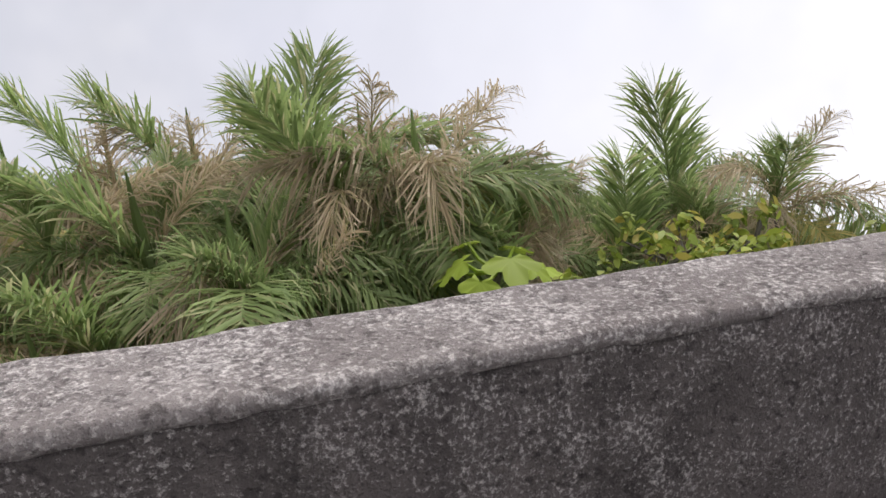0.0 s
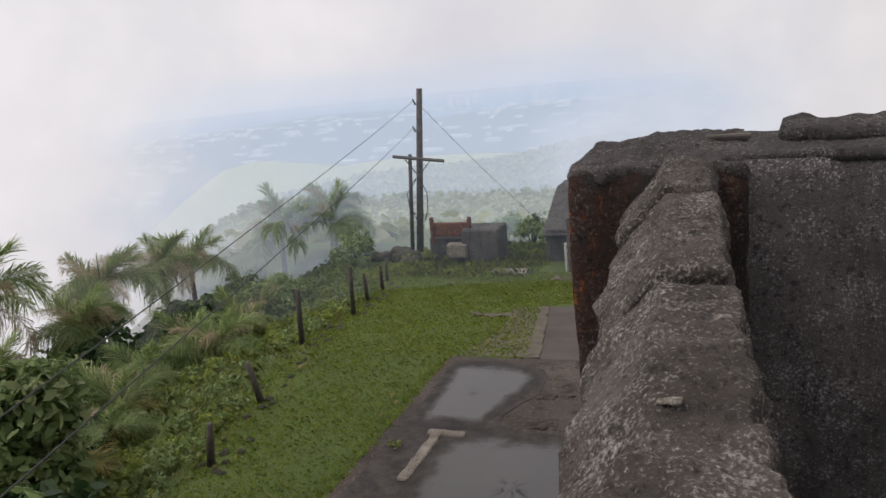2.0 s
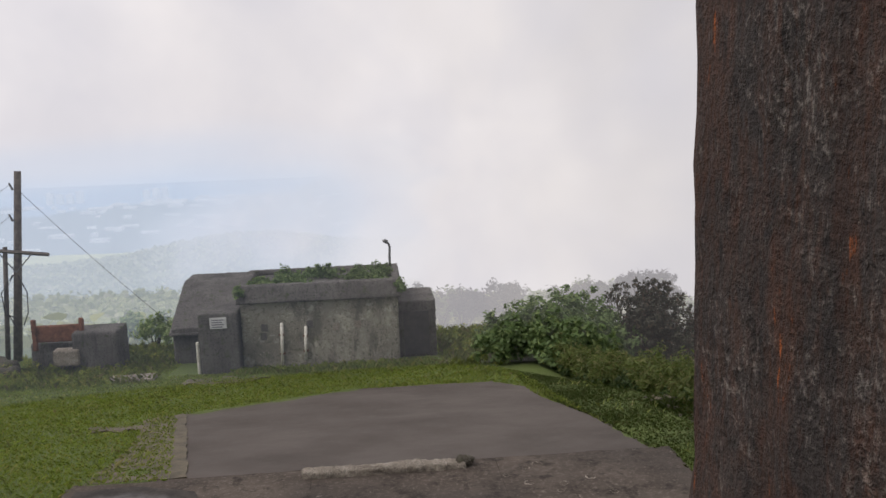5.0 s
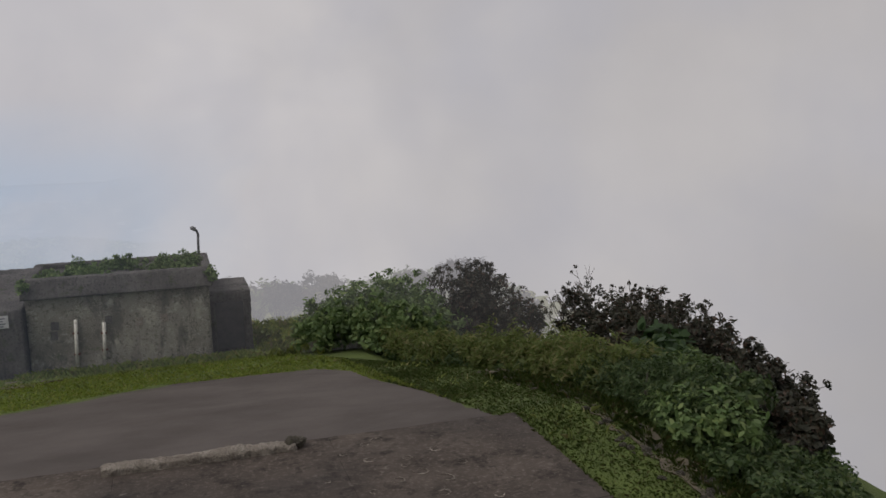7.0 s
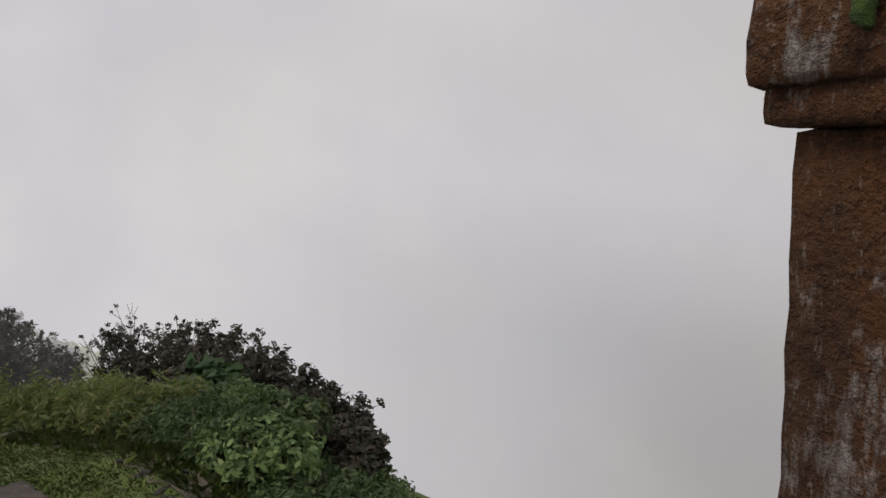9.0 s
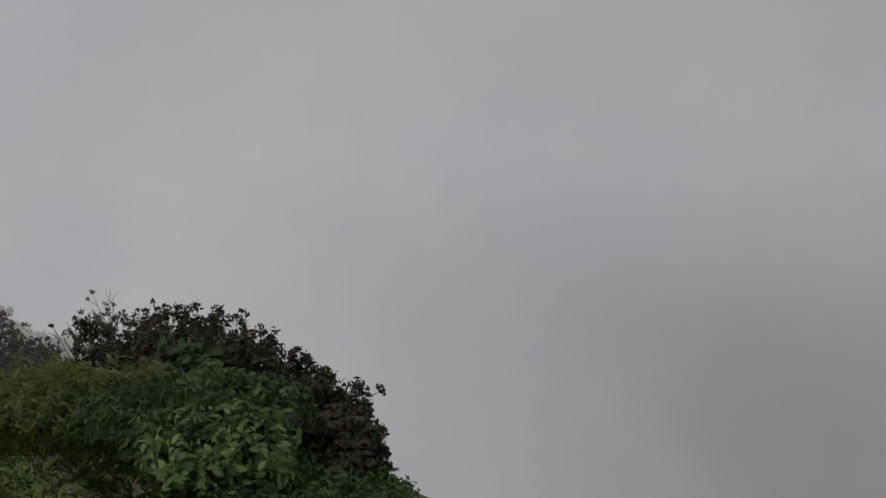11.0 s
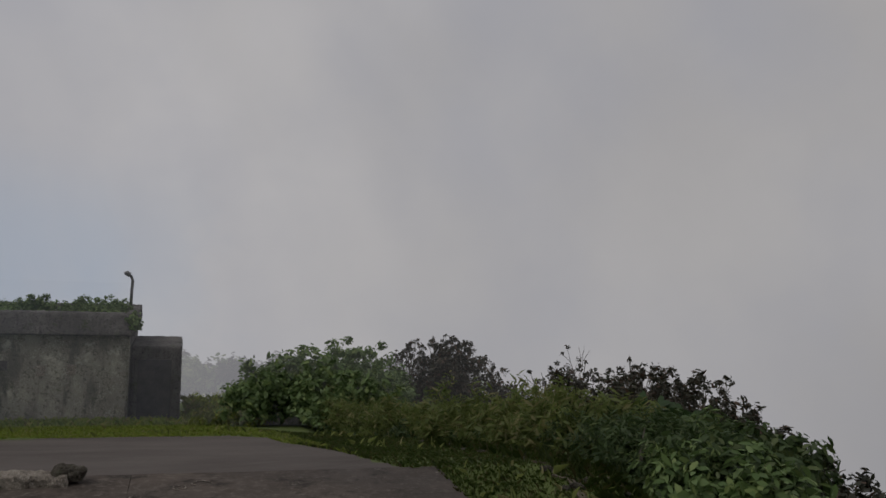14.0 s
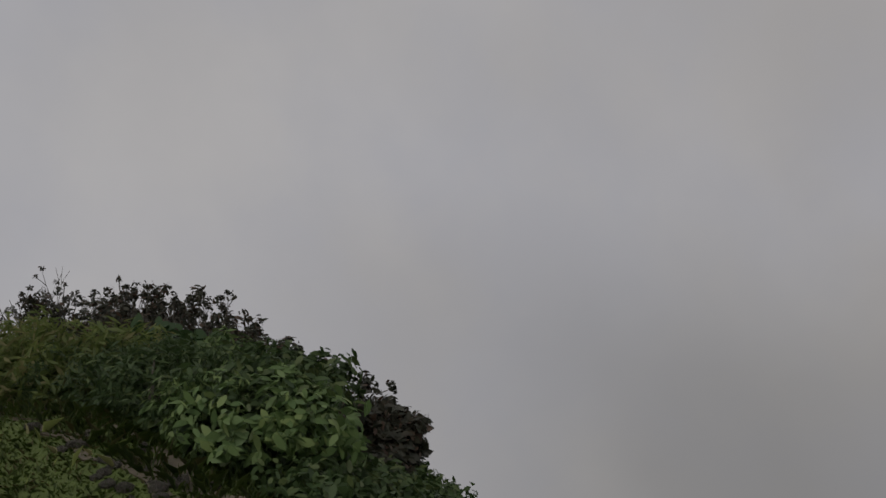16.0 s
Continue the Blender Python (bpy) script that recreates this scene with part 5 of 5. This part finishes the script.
# dense undergrowth on the left slope
rnd = random.Random(11)
for i in range(38):
    y = rnd.uniform(2, 32)
    e = float(np.interp(y, EDGE_L_Y, EDGE_L_X))
    off = rnd.uniform(3.6, 9.5)
    x = e - off
    s = rnd.uniform(0.55, 0.8) + 0.07 * off
    m, sh, lb = rnd.choice(((M_BUSH, "oval", "dense dark green shrub on the slope"), (M_MIDLEAF, "narrow", "feathery light green shrub on the slope"), (M_MIDLEAF, "oval", "leafy mid-green shrub on the slope"), (M_BIGLEAF, "broad", "broad-leaved green shrub on the slope")))
    shrub("shrub", (x, y, gz(x, y)), [(0, 0, 0.7 * s, s, s, 0.8 * s), (0.6 * s, 0.2, 0.5 * s, 0.7 * s, 0.8 * s, 0.6 * s), (-0.5 * s, -0.3, 0.6 * s, 0.8 * s, 0.7 * s, 0.7 * s)], 2600, 0.10 if sh == "oval" else 0.13, m, lb, group="shrubs on the slope", shape=sh)
# clear individuals of the left slope
shrub("shrub", (-10.4, 7.0, gz(-10.4, 7.0)), [(0, 0, 1.0, 0.9, 0.9, 1.0), (0.3, 0.1, 1.9, 0.7, 0.7, 0.7)], 3600, 0.11, M_MIDLEAF, "tall bright green shrub beside the lawn", twigs=2)
shrub("shrub", (-13.5, 8.6, gz(-13.5, 8.6)), [(0, 0, 1.6, 1.3, 1.3, 1.5), (-0.6, 0, 3.2, 0.7, 0.7, 0.8)], 1700, 0.08, M_BUSH, "dark wiry tree with sparse twigs", "tree", twigs=6)
shrub("shrub", (-7.7, 4.4, gz(-7.7, 4.4)), [(0, 0, 0.5, 0.9, 0.8, 0.5)], 1500, 0.11, M_BIGLEAF, "broad-leaved weeds below the stair wall", shape="broad")


def lobed_plant(x, y, z, size, n, seed, mat, label):
    """A plant with a few large deeply lobed leaves."""
    rnd = random.Random(seed)
    t = thing("broad_leaf_plant", label, "plant", (x, y, z))
    part("stem", tube([(0, 0, -0.5), (0.02, 0, 0), (0, 0.02, size * 0.5)], [0.03, 0.025, 0.012], 6), M_TWIG, t)
    for i in range(n):
        bm = bmesh.new()
        c = bm.verts.new((0, 0, 0))
        ring = []
        L = size * rnd.uniform(0.5, 0.8)
        for k in range(28):
            a = -2.5 + 5.0 * k / 27
            r = L * (0.55 + 0.45 * abs(math.cos(a * 2.2))) * (1 - 0.12 * abs(a))
            ring.append(bm.verts.new((r * math.cos(a) + 0.1 * L, r * math.sin(a), -0.22 * r * r / L + 0.05 * L * math.cos(a * 9))))
        for p, q in zip(ring, ring[1:]):
            bm.faces.new((c, p, q))
        az = i * 2.4 + rnd.uniform(-.3, .3)
        tip = Vector((math.cos(az), math.sin(az), 0)) * size * rnd.uniform(0.6, 1.15) + Vector((0, 0, size * rnd.uniform(0.2, 1.0)))
        bm.transform(Matrix.Translation(tip) @ Matrix.Rotation(az, 4, "Z") @ Matrix.Rotation(radians(rnd.uniform(15, 60)), 4, "Y"))
        lf = part("leaf", bm, mat, t, "", True)
        part("stalk", tube([(0, 0, size * 0.3), tip * 0.6, tip], [0.012, 0.01, 0.008], 5), mat, lf)
    return t


lobed_plant(-2.85, -4.05, 4.68, 0.24, 8, 1, M_LIME, "bright lime plant with large lobed leaves by the parapet")
lobed_plant(-7.0, 3.7, 1.75, 0.42, 9, 2, M_MIDLEAF, "green plant with large lobed leaves below the wall")
lobed_plant(-8.6, 3.6, 1.2, 0.5, 7, 3, M_MIDLEAF, "green plant with large lobed leaves below the wall")
# low yellow-green bank behind the parapet
for i, (x, y) in enumerate(((-3.6, -3.7), (-4.4, -3.1), (-3.1, -2.7), (-4.0, -2.2), (-5.2, -2.6), (-3.3, -4.6), (-4.9, -1.6), (-3.6, -1.0))):
    z = gz(x, y)
    shrub("low_shrub", (x, y, z), [(0, 0, 0.35, 0.62, 0.62, 0.45), (0.3, 0.2, 0.3, 0.4, 0.4, 0.35)], 2600, 0.045, M_YELLOW if i % 3 else M_MIDLEAF, "low yellow-green shrub crowding the parapet", group="low shrubs by the parapet")

for i, (x, y, top) in enumerate(((-2.4, -2.6, 5.0), (-2.9, -2.9, 5.02), (-2.3, -3.1, 4.97), (-3.2, -2.5, 5.02), (-2.8, -3.4, 4.92), (-2.15, -2.85, 4.97), (-3.4, -3.0, 5.0))):
    z = gz(x, y)
    h = top - z
    shrub("low_shrub", (x, y, z), [(0, 0, h * 0.72, 0.38, 0.38, h * 0.26), (0.1, 0.1, h * 0.4, 0.4, 0.4, h * 0.35)], 3000, 0.032, M_YELLOW, "small-leaved yellow-green shrub crowding the parapet", group="low shrubs by the parapet", twigs=3)
# right-hand side of the ridge
for x, y, h, w in ((4.6, 29.0, 2.2, 1.5), (6.0, 30.2, 2.6, 1.6), (3.4, 28.4, 1.6, 1.1), (5.2, 27.6, 1.9, 1.4), (6.8, 28.6, 2.0, 1.4)):
    z = gz(x, y)
    shrub("shrub", (x, y, z), [(0, 0, h * 0.5, w, w, h * 0.5), (0.5, 0.3, h * 0.35, w * 0.8, w, h * 0.4), (-0.5, -0.3, h * 0.35, w * 0.8, w * 0.8, h * 0.38)], 5200, 0.085, M_BUSH,
          "rounded dark green shrub beside the bunker", group="shrubs on the right bank", shape="oval", twigs=2)
DARK = [(9.0, 30.2, -0.95, 1.2), (8.2, 28.6, -1.3, 0.9), (9.6, 28.0, -1.6, 0.9), (10.7, 25.4, -1.0, 0.9), (10.6, 22.8, -0.65, 1.05), (11.0, 21.6, -0.6, 0.95), (10.2, 20.6, -0.5, 1.0),
        (10.85, 19.2, -0.5, 0.98), (10.75, 17.7, -0.9, 0.95), (10.6, 16.3, -1.1, 0.78), (10.3, 15.3, -1.25, 0.62), (9.5, 14.4, -1.45, 0.42), (8.85, 13.5, -1.7, 0.4), (11.35, 17.8, -1.0, 0.62), (11.4, 16.7, -1.55, 0.6), (8.3, 12.6, -1.75, 0.36), (9.2, 15.3, -1.15, 0.6), (8.4, 14.1, -1.1, 0.5), (11.4, 20.0, -1.0, 0.9), (10.9, 17.0, -1.4, 0.8)]
for i, (x, y, top, w) in enumerate(DARK):
    z = gz(x, y)
    h = max(0.5, top - z)
    shrub("dark_shrub", (x, y, z), [(0, 0, h * 0.62, w, w, h * 0.38), (0.2, 0.2, h * 0.3, w * 0.9, w * 0.9, h * 0.35), (-0.4, -0.2, h * 0.45, w * 0.8, w * 0.9, h * 0.35)], 9000, 0.062, M_DARKBUSH,
          "dark leathery-leaved shrub with bare twig tips on the cliff edge", group="dark shrubs on the cliff edge", twigs=8, stems=9, shell=0.6)


def twiggy(x, y, top, seed, spread=0.5, bare=0.5):
    """A half-bare shrub: forking limbs that end in fine twigs, some with tufts of leathery leaves."""
    rnd = random.Random(seed)
    z0 = gz(x, y)
    t = thing("twiggy_shrub", "half-bare shrub with forking twigs and dark leaf tufts", "shrub", (x, y, z0), "twiggy shrubs on the cliff edge")
    h = top - z0
    limbs, tips = bmesh.new(), []

    def grow(p, d, length, r, level):
        q = p + d * length
        m = p.lerp(q, 0.5) + Vector((rnd.gauss(0, .04), rnd.gauss(0, .04), 0)) * length
        bit = tube([p, m, q], [r, r * 0.85, r * 0.7], 5)
        tmp = bpy.data.meshes.new("tmp")
        bit.to_mesh(tmp)
        bit.free()
        limbs.from_mesh(tmp)
        bpy.data.meshes.remove(tmp)
        if level == 0:
            tips.append(q)
            return
        for i in range(rnd.choice((2, 2, 3))):
            e = (d + Vector((rnd.gauss(0, .45), rnd.gauss(0, .45), rnd.gauss(0.12, .2)))).normalized()
            grow(q, e, length * rnd.uniform(0.5, 0.72), r * 0.66, level - 1)

    for i in range(3):
        a = i * 2.1 + rnd.uniform(-.4, .4)
        grow(Vector((0.08 * math.cos(a), 0.08 * math.sin(a), -0.1)), Vector((spread * 0.5 * math.cos(a), spread * 0.5 * math.sin(a), 1)).normalized(), h * 0.42, 0.06, 4)
    k = h / max(p.z for p in tips)
    bmesh.ops.scale(limbs, vec=(0.55, 0.55, k), verts=limbs.verts)
    part("branchwork", limbs, M_TWIG, t)
    blobs = [(p.x * 0.55, p.y * 0.55, p.z * k, 0.075, 0.075, 0.09) for p in tips if rnd.random() > bare]
    V, F = leaf_cloud(np.random.default_rng(seed), blobs, 14 * len(blobs), 0.045, "oval", 0.2, cluster=False)
    quick_mesh("crown", V, F, M_DARKBUSH, t)


for i, (x, y, top, bare) in enumerate(((11.0, 25.68, -0.42, 0.65), (10.5, 25.9, -0.75, 0.3), (10.85, 22.66, -0.12, 0.45), (10.5, 21.4, -0.2, 0.5), (10.5, 18.95, -0.08, 0.2), (10.3, 19.9, -0.2, 0.55), (8.9, 30.05, -0.7, 0.3),
                                      (9.5, 28.2, -1.2, 0.3), (8.3, 31.0, -0.9, 0.2), (7.9, 30.6, -0.85, 0.55))):
    twiggy(x, y, top, 300 + i, bare=bare)
# large-leaved shrubs climbing from the litter strip to the crest
for x, y, top, w, n in ((9.5, 18.8, -0.5, 0.7, 230), (9.0, 17.9, -0.55, 0.7, 230), (8.4, 16.8, -0.5, 0.7, 210), (7.8, 15.8, -0.4, 0.65, 190), (7.3, 14.9, -0.35, 0.6, 160), (8.9, 16.6, -0.9, 0.6, 150), (7.9, 14.8, -0.6, 0.55, 120), (6.9, 13.9, -0.35, 0.5, 110), (6.5, 13.1, -0.3, 0.4, 80)):
    z = gz(x, y)
    h = max(0.7, top - z)
    shrub("broad_leaf_shrub", (x, y, z), [(0, 0, h * 0.6, w, w, h * 0.42), (-0.2, -0.3, h * 0.4, w * 0.9, w * 0.9, h * 0.4)], n, 0.15, M_BIGLEAF, "green shrub with large heart-shaped leaves", group="large-leaved shrubs", shape="broad", shell=0.8)
rnd = random.Random(21)
for i in range(52):
    y = rnd.uniform(11.6, 28)
    u = rnd.random()
    x = float(np.interp(y, (11.5, 13, 15, 19, 25, 28), (5.5, 5.5, 5.4, 5.6, 5.0, 4.2))) + 0.3 + u * float(np.interp(y, (11.5, 14, 18, 28), (1.0, 2.0, 3.5, 3.4)))
    z = gz(x, y)
    k = 0.55 + 0.35 * u
    shrub("shrub", (x, y, z), [(0, 0, 0.7 * k, 0.75, 0.75, 0.65 * k), (0.3, 0.4, 0.5 * k, 0.6, 0.6, 0.6 * k)], 2300, 0.06, M_BANKGRASS if y > 16.5 and u < 0.6 and i % 3 else rnd.choice((M_BANK, M_BANK, M_BUSH)), "tangled green shrub on the bank", group="low shrubs on the right bank", shape=rnd.choice(("oval", "narrow")))
# hazy scrub behind the bunker
rnd = random.Random(31)
for i in range(26):
    x, y = rnd.uniform(-3, 15), rnd.uniform(41, 47)
    z = gz(x, y)
    s = rnd.uniform(0.9, 1.5)
    shrub("shrub", (x, y, z), [(0, 0, 0.8 * s, s, s, 0.8 * s), (0.5, 0.2, 0.7 * s, 0.8 * s, 0.8 * s, 0.6 * s)], 1000, 0.13, rnd.choice((M_MIDLEAF, M_DARKBUSH)), "scrub fading into cloud behind the bunker", group="scrub behind the bunker", twigs=2)
for x, y in ((-9.0, 36), (-7.6, 37), (-10.6, 37.5), (-12.2, 38.5), (-6.4, 38), (-16.9, 31.2)):
    z = gz(x, y)
    shrub("shrub", (x, y, z), [(0, 0, 0.6, 0.9, 0.8, 0.7), (0.4, 0.2, 0.8, 0.5, 0.5, 0.6)], 1300, 0.09, M_MIDLEAF, "green scrub beside the ruin", group="scrub beside the ruin", twigs=3)
# plants on the bunker's roof
V, F = [], []
for i in range(26):
    rx, w = rng.uniform(-5.4, -0.7), rng.uniform(0.15, 0.4)
    v, f = leaf_cloud(rng, [(rx, YB + rng.uniform(0.4, 2.8), -0.42, w * 1.5, w, rng.uniform(0.25, 0.5))], 520, 0.045)
    F.append(f + sum(len(a) for a in V))
    V.append(v)
for rx in (-5.75, -0.25, -0.2):
    v, f = leaf_cloud(rng, [(rx, YB + 0.05, -0.5, 0.16, 0.25, 0.35)], 420, 0.05)
    F.append(f + sum(len(a) for a in V))
    V.append(v)
tagged(quick_mesh("roof_plants", np.concatenate(V), np.concatenate(F), M_BUSH), "low weeds growing along the bunker's roof edge", "plants", kind="stuff")


# grass: single blades
def blades(name, pts, h0, h1, w, mat, label, lean=0.5):
    n = len(pts)
    a = rng.random(n) * 6.283
    hh = h0 + (h1 - h0) * rng.random(n) ** 1.5
    z = height(pts[:, 0], pts[:, 1]) - 0.02
    d = np.stack([np.cos(a), np.sin(a), 0 * a], 1)
    s = np.stack([-np.sin(a), np.cos(a), 0 * a], 1) * (w * (0.6 + 0.8 * rng.random(n)))[:, None]
    p = np.stack([pts[:, 0], pts[:, 1], z], 1)
    up = np.array([0, 0, 1.0])
    l1, l2 = (lean * 0.35 * rng.random(n))[:, None], (lean * (0.4 + 0.8 * rng.random(n)))[:, None]
    m = p + hh[:, None] * (0.55 * up + d * l1)
    t = p + hh[:, None] * ((1 - 0.25 * l2) * up + d * l2)
    V = np.stack([p - s, p + s, m + s * 0.7, t, m - s * 0.7], 1).reshape(-1, 3)
    return tagged(quick_mesh(name, V, np.arange(n * 5).reshape(n, 5), mat), label, "grass", kind="stuff")


def scatter(n, x0, x1, y0, y1, keep):
    p = np.stack([rng.uniform(x0, x1, n), rng.uniform(y0, y1, n)], 1)
    return p[keep(p[:, 0], p[:, 1])]


def paved(x, y):
    asph = (y > 13.1) & (y < np.interp(x, (-6.0, -1.9, 2.1), (20.6, 23.9, 23.9))) & (x > np.interp(y, (13.2, 20.7), (-4.4, -6.0))) & (x < np.interp(y, ASPH_Y, ASPH_X) - 0.06)
    sl = (x > -5.86) & (x < 3.52) & (y > -1) & (y < 13.2)
    bunk = (y > 29.6) & (y < 34.5) & (x > -8.3) & (x < 1.1)
    return asph | sl | bunk


def lawn(x, y):
    return (x > np.interp(y, EDGE_L_Y, EDGE_L_X) - 0.3) & (x < np.interp(y, (3, 10.5, 15, 19, 25, 28, 32), (4.7, 4.8, 5.2, 5.4, 3.6, 2.2, 3))) & ~paved(x, y) & (y > 3 + 0 * x)


blades("lawn_grass", scatter(300000, -16, 3.2, 3, 33, lawn), 0.035, 0.10, 0.006, M_GRASS, "short bright green mown grass", 0.9)
blades("lawn_grass", scatter(9000, -16, 5, 3, 33, lambda x, y: lawn(x, y) & (np.sin(x * 1.9) * np.sin(y * 1.3 + x) > 0.35)), 0.08, 0.22, 0.012, M_TALL, "longer tufts in the lawn", 0.9)
# right-hand strip of lawn in the darker tone that stands for shade
blades("lawn_grass", scatter(110000, 2.0, 5.8, 3, 29, lambda x, y: lawn(x, y) & (x > 2.9)), 0.03, 0.08, 0.006, M_SHADEGRASS, "lawn grass along the edge of the slab, coloured darker for shade", 0.9)
blades("tall_grass", scatter(22000, 4.6, 9, 6, 18, lambda x, y: (x > 4.7) & (x < 5.6 + 0.32 * np.maximum(0, y - 8))), 0.05, 0.2, 0.004, M_SHADEGRASS, "rough grass and weeds along the bank", 0.8)
blades("tall_grass", scatter(40000, -20, -5, 1, 33, lambda x, y: (x < np.interp(y, EDGE_L_Y, EDGE_L_X) - 0.15) & (x > np.interp(y, EDGE_L_Y, EDGE_L_X) - 4.5)), 0.06, 0.28, 0.005, M_TALL, "rough grass and weeds outside the fence line", 0.8)
blades("tall_grass", scatter(14000, -14, 6, 28, 38, lambda x, y: ~paved(x, y) & ((x < -8.5) | (x > 1.2))), 0.12, 0.4, 0.006, M_TALL, "tall grass beside the bunker", 0.7)
blades("tall_grass", scatter(2500, -6, 1, 28.6, 29.8, lambda x, y: x < 9), 0.1, 0.3, 0.012, M_GRASS, "grass against the bunker wall", 0.7)
blades("tall_grass", scatter(16000, -7.5, -2.3, -10, 1, lambda x, y: x < -2.3 - 0.5 * np.maximum(0, -1.7 - y) * 0), 0.2, 0.7, 0.012, M_TALL, "rough grass on the bank by the parapet", 0.8)


def weeds(name, pts, r, h, per, size, mat, label, shape="oval"):
    """Low leafy ground cover in uneven clumps."""
    hh = h * (0.4 + 0.9 * rng.random(len(pts)))
    z = height(pts[:, 0], pts[:, 1])
    blobs = [(x, y, zz + 0.4 * k, r * (0.6 + k / h * 0.5), r * (0.6 + k / h * 0.5), k * 0.6) for (x, y), zz, k in zip(pts, z, hh)]
    V, F = leaf_cloud(rng, blobs, per * len(pts), size, shape, 0.3)
    return tagged(quick_mesh(name, V, F, mat), label, "weeds", kind="stuff")


def left_strip(x, y):
    e = np.interp(y, EDGE_L_Y, EDGE_L_X)
    return (x < e - 0.2) & (x > e - 4.6)


def right_strip(x, y):
    e = np.interp(y, (6, 12, 18, 28), (4.9, 5.3, 5.9, 4.2))
    return (x > e) & (x < e + np.interp(y, (6, 10, 12, 14, 28), (0.5, 1.0, 1.6, 2.6, 3.6)))


weeds("low_weeds", scatter(2600, -20, -5, 1, 33, left_strip), 0.24, 0.26, 34, 0.045, M_MIDLEAF, "light green leafy weeds outside the fence line")
weeds("low_weeds", scatter(1200, -20, -5, 1, 33, left_strip), 0.2, 0.3, 34, 0.05, M_YELLOW, "yellow-green weeds outside the fence line", "narrow")
weeds("low_weeds", scatter(1900, 4.6, 9.6, 6, 28, right_strip), 0.22, 0.30, 50, 0.045, M_BANK, "low dark green weeds on the bank")
weeds("low_weeds", scatter(2600, 6.0, 11, 9.5, 15.5, lambda x, y: (x > 5.6) & (x < 7.4 + 0.6 * (y - 12))), 0.25, 0.22, 36, 0.05, M_BANK, "low dark leafy growth at the cliff edge")
weeds("tall_grass", scatter(4200, 4.6, 9.6, 14.5, 28.5, right_strip), 0.2, 0.95, 44, 0.085, M_BANKGRASS, "tall seeding grass on the bank", "narrow")
weeds("low_weeds", scatter(1500, 5.4, 9.5, 8.5, 13, lambda x, y: (x > 5.5) & (x < 8.4 + 0.6 * (y - 12))), 0.25, 0.13, 34, 0.05, M_BANK, "low creeping weeds on the steep edge")
weeds("low_weeds", scatter(900, -15, 6, 27.5, 38, lambda x, y: ~paved(x, y) & ((x < -8.6) | (x > 1.3))), 0.3, 0.35, 36, 0.055, M_YELLOW, "yellow-green weeds round the ruin and bunker", "narrow")
weeds("moss_tuft", np.array([(-2.05, 9.82), (-2.12, 9.75), (-1.0, 9.9), (0.2, 9.85), (0.32, 9.8), (-5.5, 9.4)]), 0.13, 0.10, 90, 0.02, M_GRASS, "small green tufts on the worn threshold")
# scrub on the lower slope, its colour paled to stand for haze
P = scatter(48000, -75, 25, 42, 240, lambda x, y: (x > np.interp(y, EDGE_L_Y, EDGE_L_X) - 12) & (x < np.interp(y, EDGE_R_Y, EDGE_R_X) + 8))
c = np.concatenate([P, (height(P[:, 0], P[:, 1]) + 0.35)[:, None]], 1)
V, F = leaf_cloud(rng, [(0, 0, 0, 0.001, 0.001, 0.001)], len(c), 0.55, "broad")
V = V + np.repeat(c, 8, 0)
tagged(quick_mesh("slope_scrub", V, F, M_FARLEAF), "low yellow-green scrub covering the lower slope, coloured paler for haze", "scrub", kind="stuff")

# ---- distant town by the sea ----
rnd = random.Random(77)
for k in range(7):
    a = radians(-19.5 + (k if k < 4 else k + 6) * 0.55)
    r = 4000
    x, y = r * math.sin(a), r * math.cos(a)
    b = thing("tower_block", "white apartment tower by the distant coast", "building", (x, y, -322), "distant towers")
    hgt = rnd.uniform(34, 52)
    part("block", box(-14, 14, -8, 8, 0, hgt, 0), M_WHITE, b)
    part("roof_house", box(-5, 5, -4, 4, hgt, hgt + 4, 0), M_WHITE, b)
vs, fs = [], []
for i in range(420):
    a, r = radians(rnd.uniform(-50, 8)), rnd.uniform(1600, 3980)
    if rnd.random() < 0.45:
        r = rnd.uniform(3500, 3990)
    x, y = r * math.sin(a), r * math.cos(a)
    z = gz(x, y)
    if z < -330 or z > -250:
        continue
    w, d, h = rnd.uniform(6, 34), rnd.uniform(6, 14), rnd.uniform(6, 12)
    o = len(vs)
    vs += [(x + sx * w, y + sy * d, z + sz * h) for sz in (0, 1) for sx, sy in ((-1, -1), (1, -1), (1, 1), (-1, 1))]
    fs += [(o, o + 3, o + 2, o + 1), (o + 4, o + 5, o + 6, o + 7)] + [(o + k, o + (k + 1) % 4, o + 4 + (k + 1) % 4, o + 4 + k) for k in range(4)]
tagged(raw("town", vs, fs, M_WHITE), "scattered pale houses on the coastal plain", "town", kind="stuff")
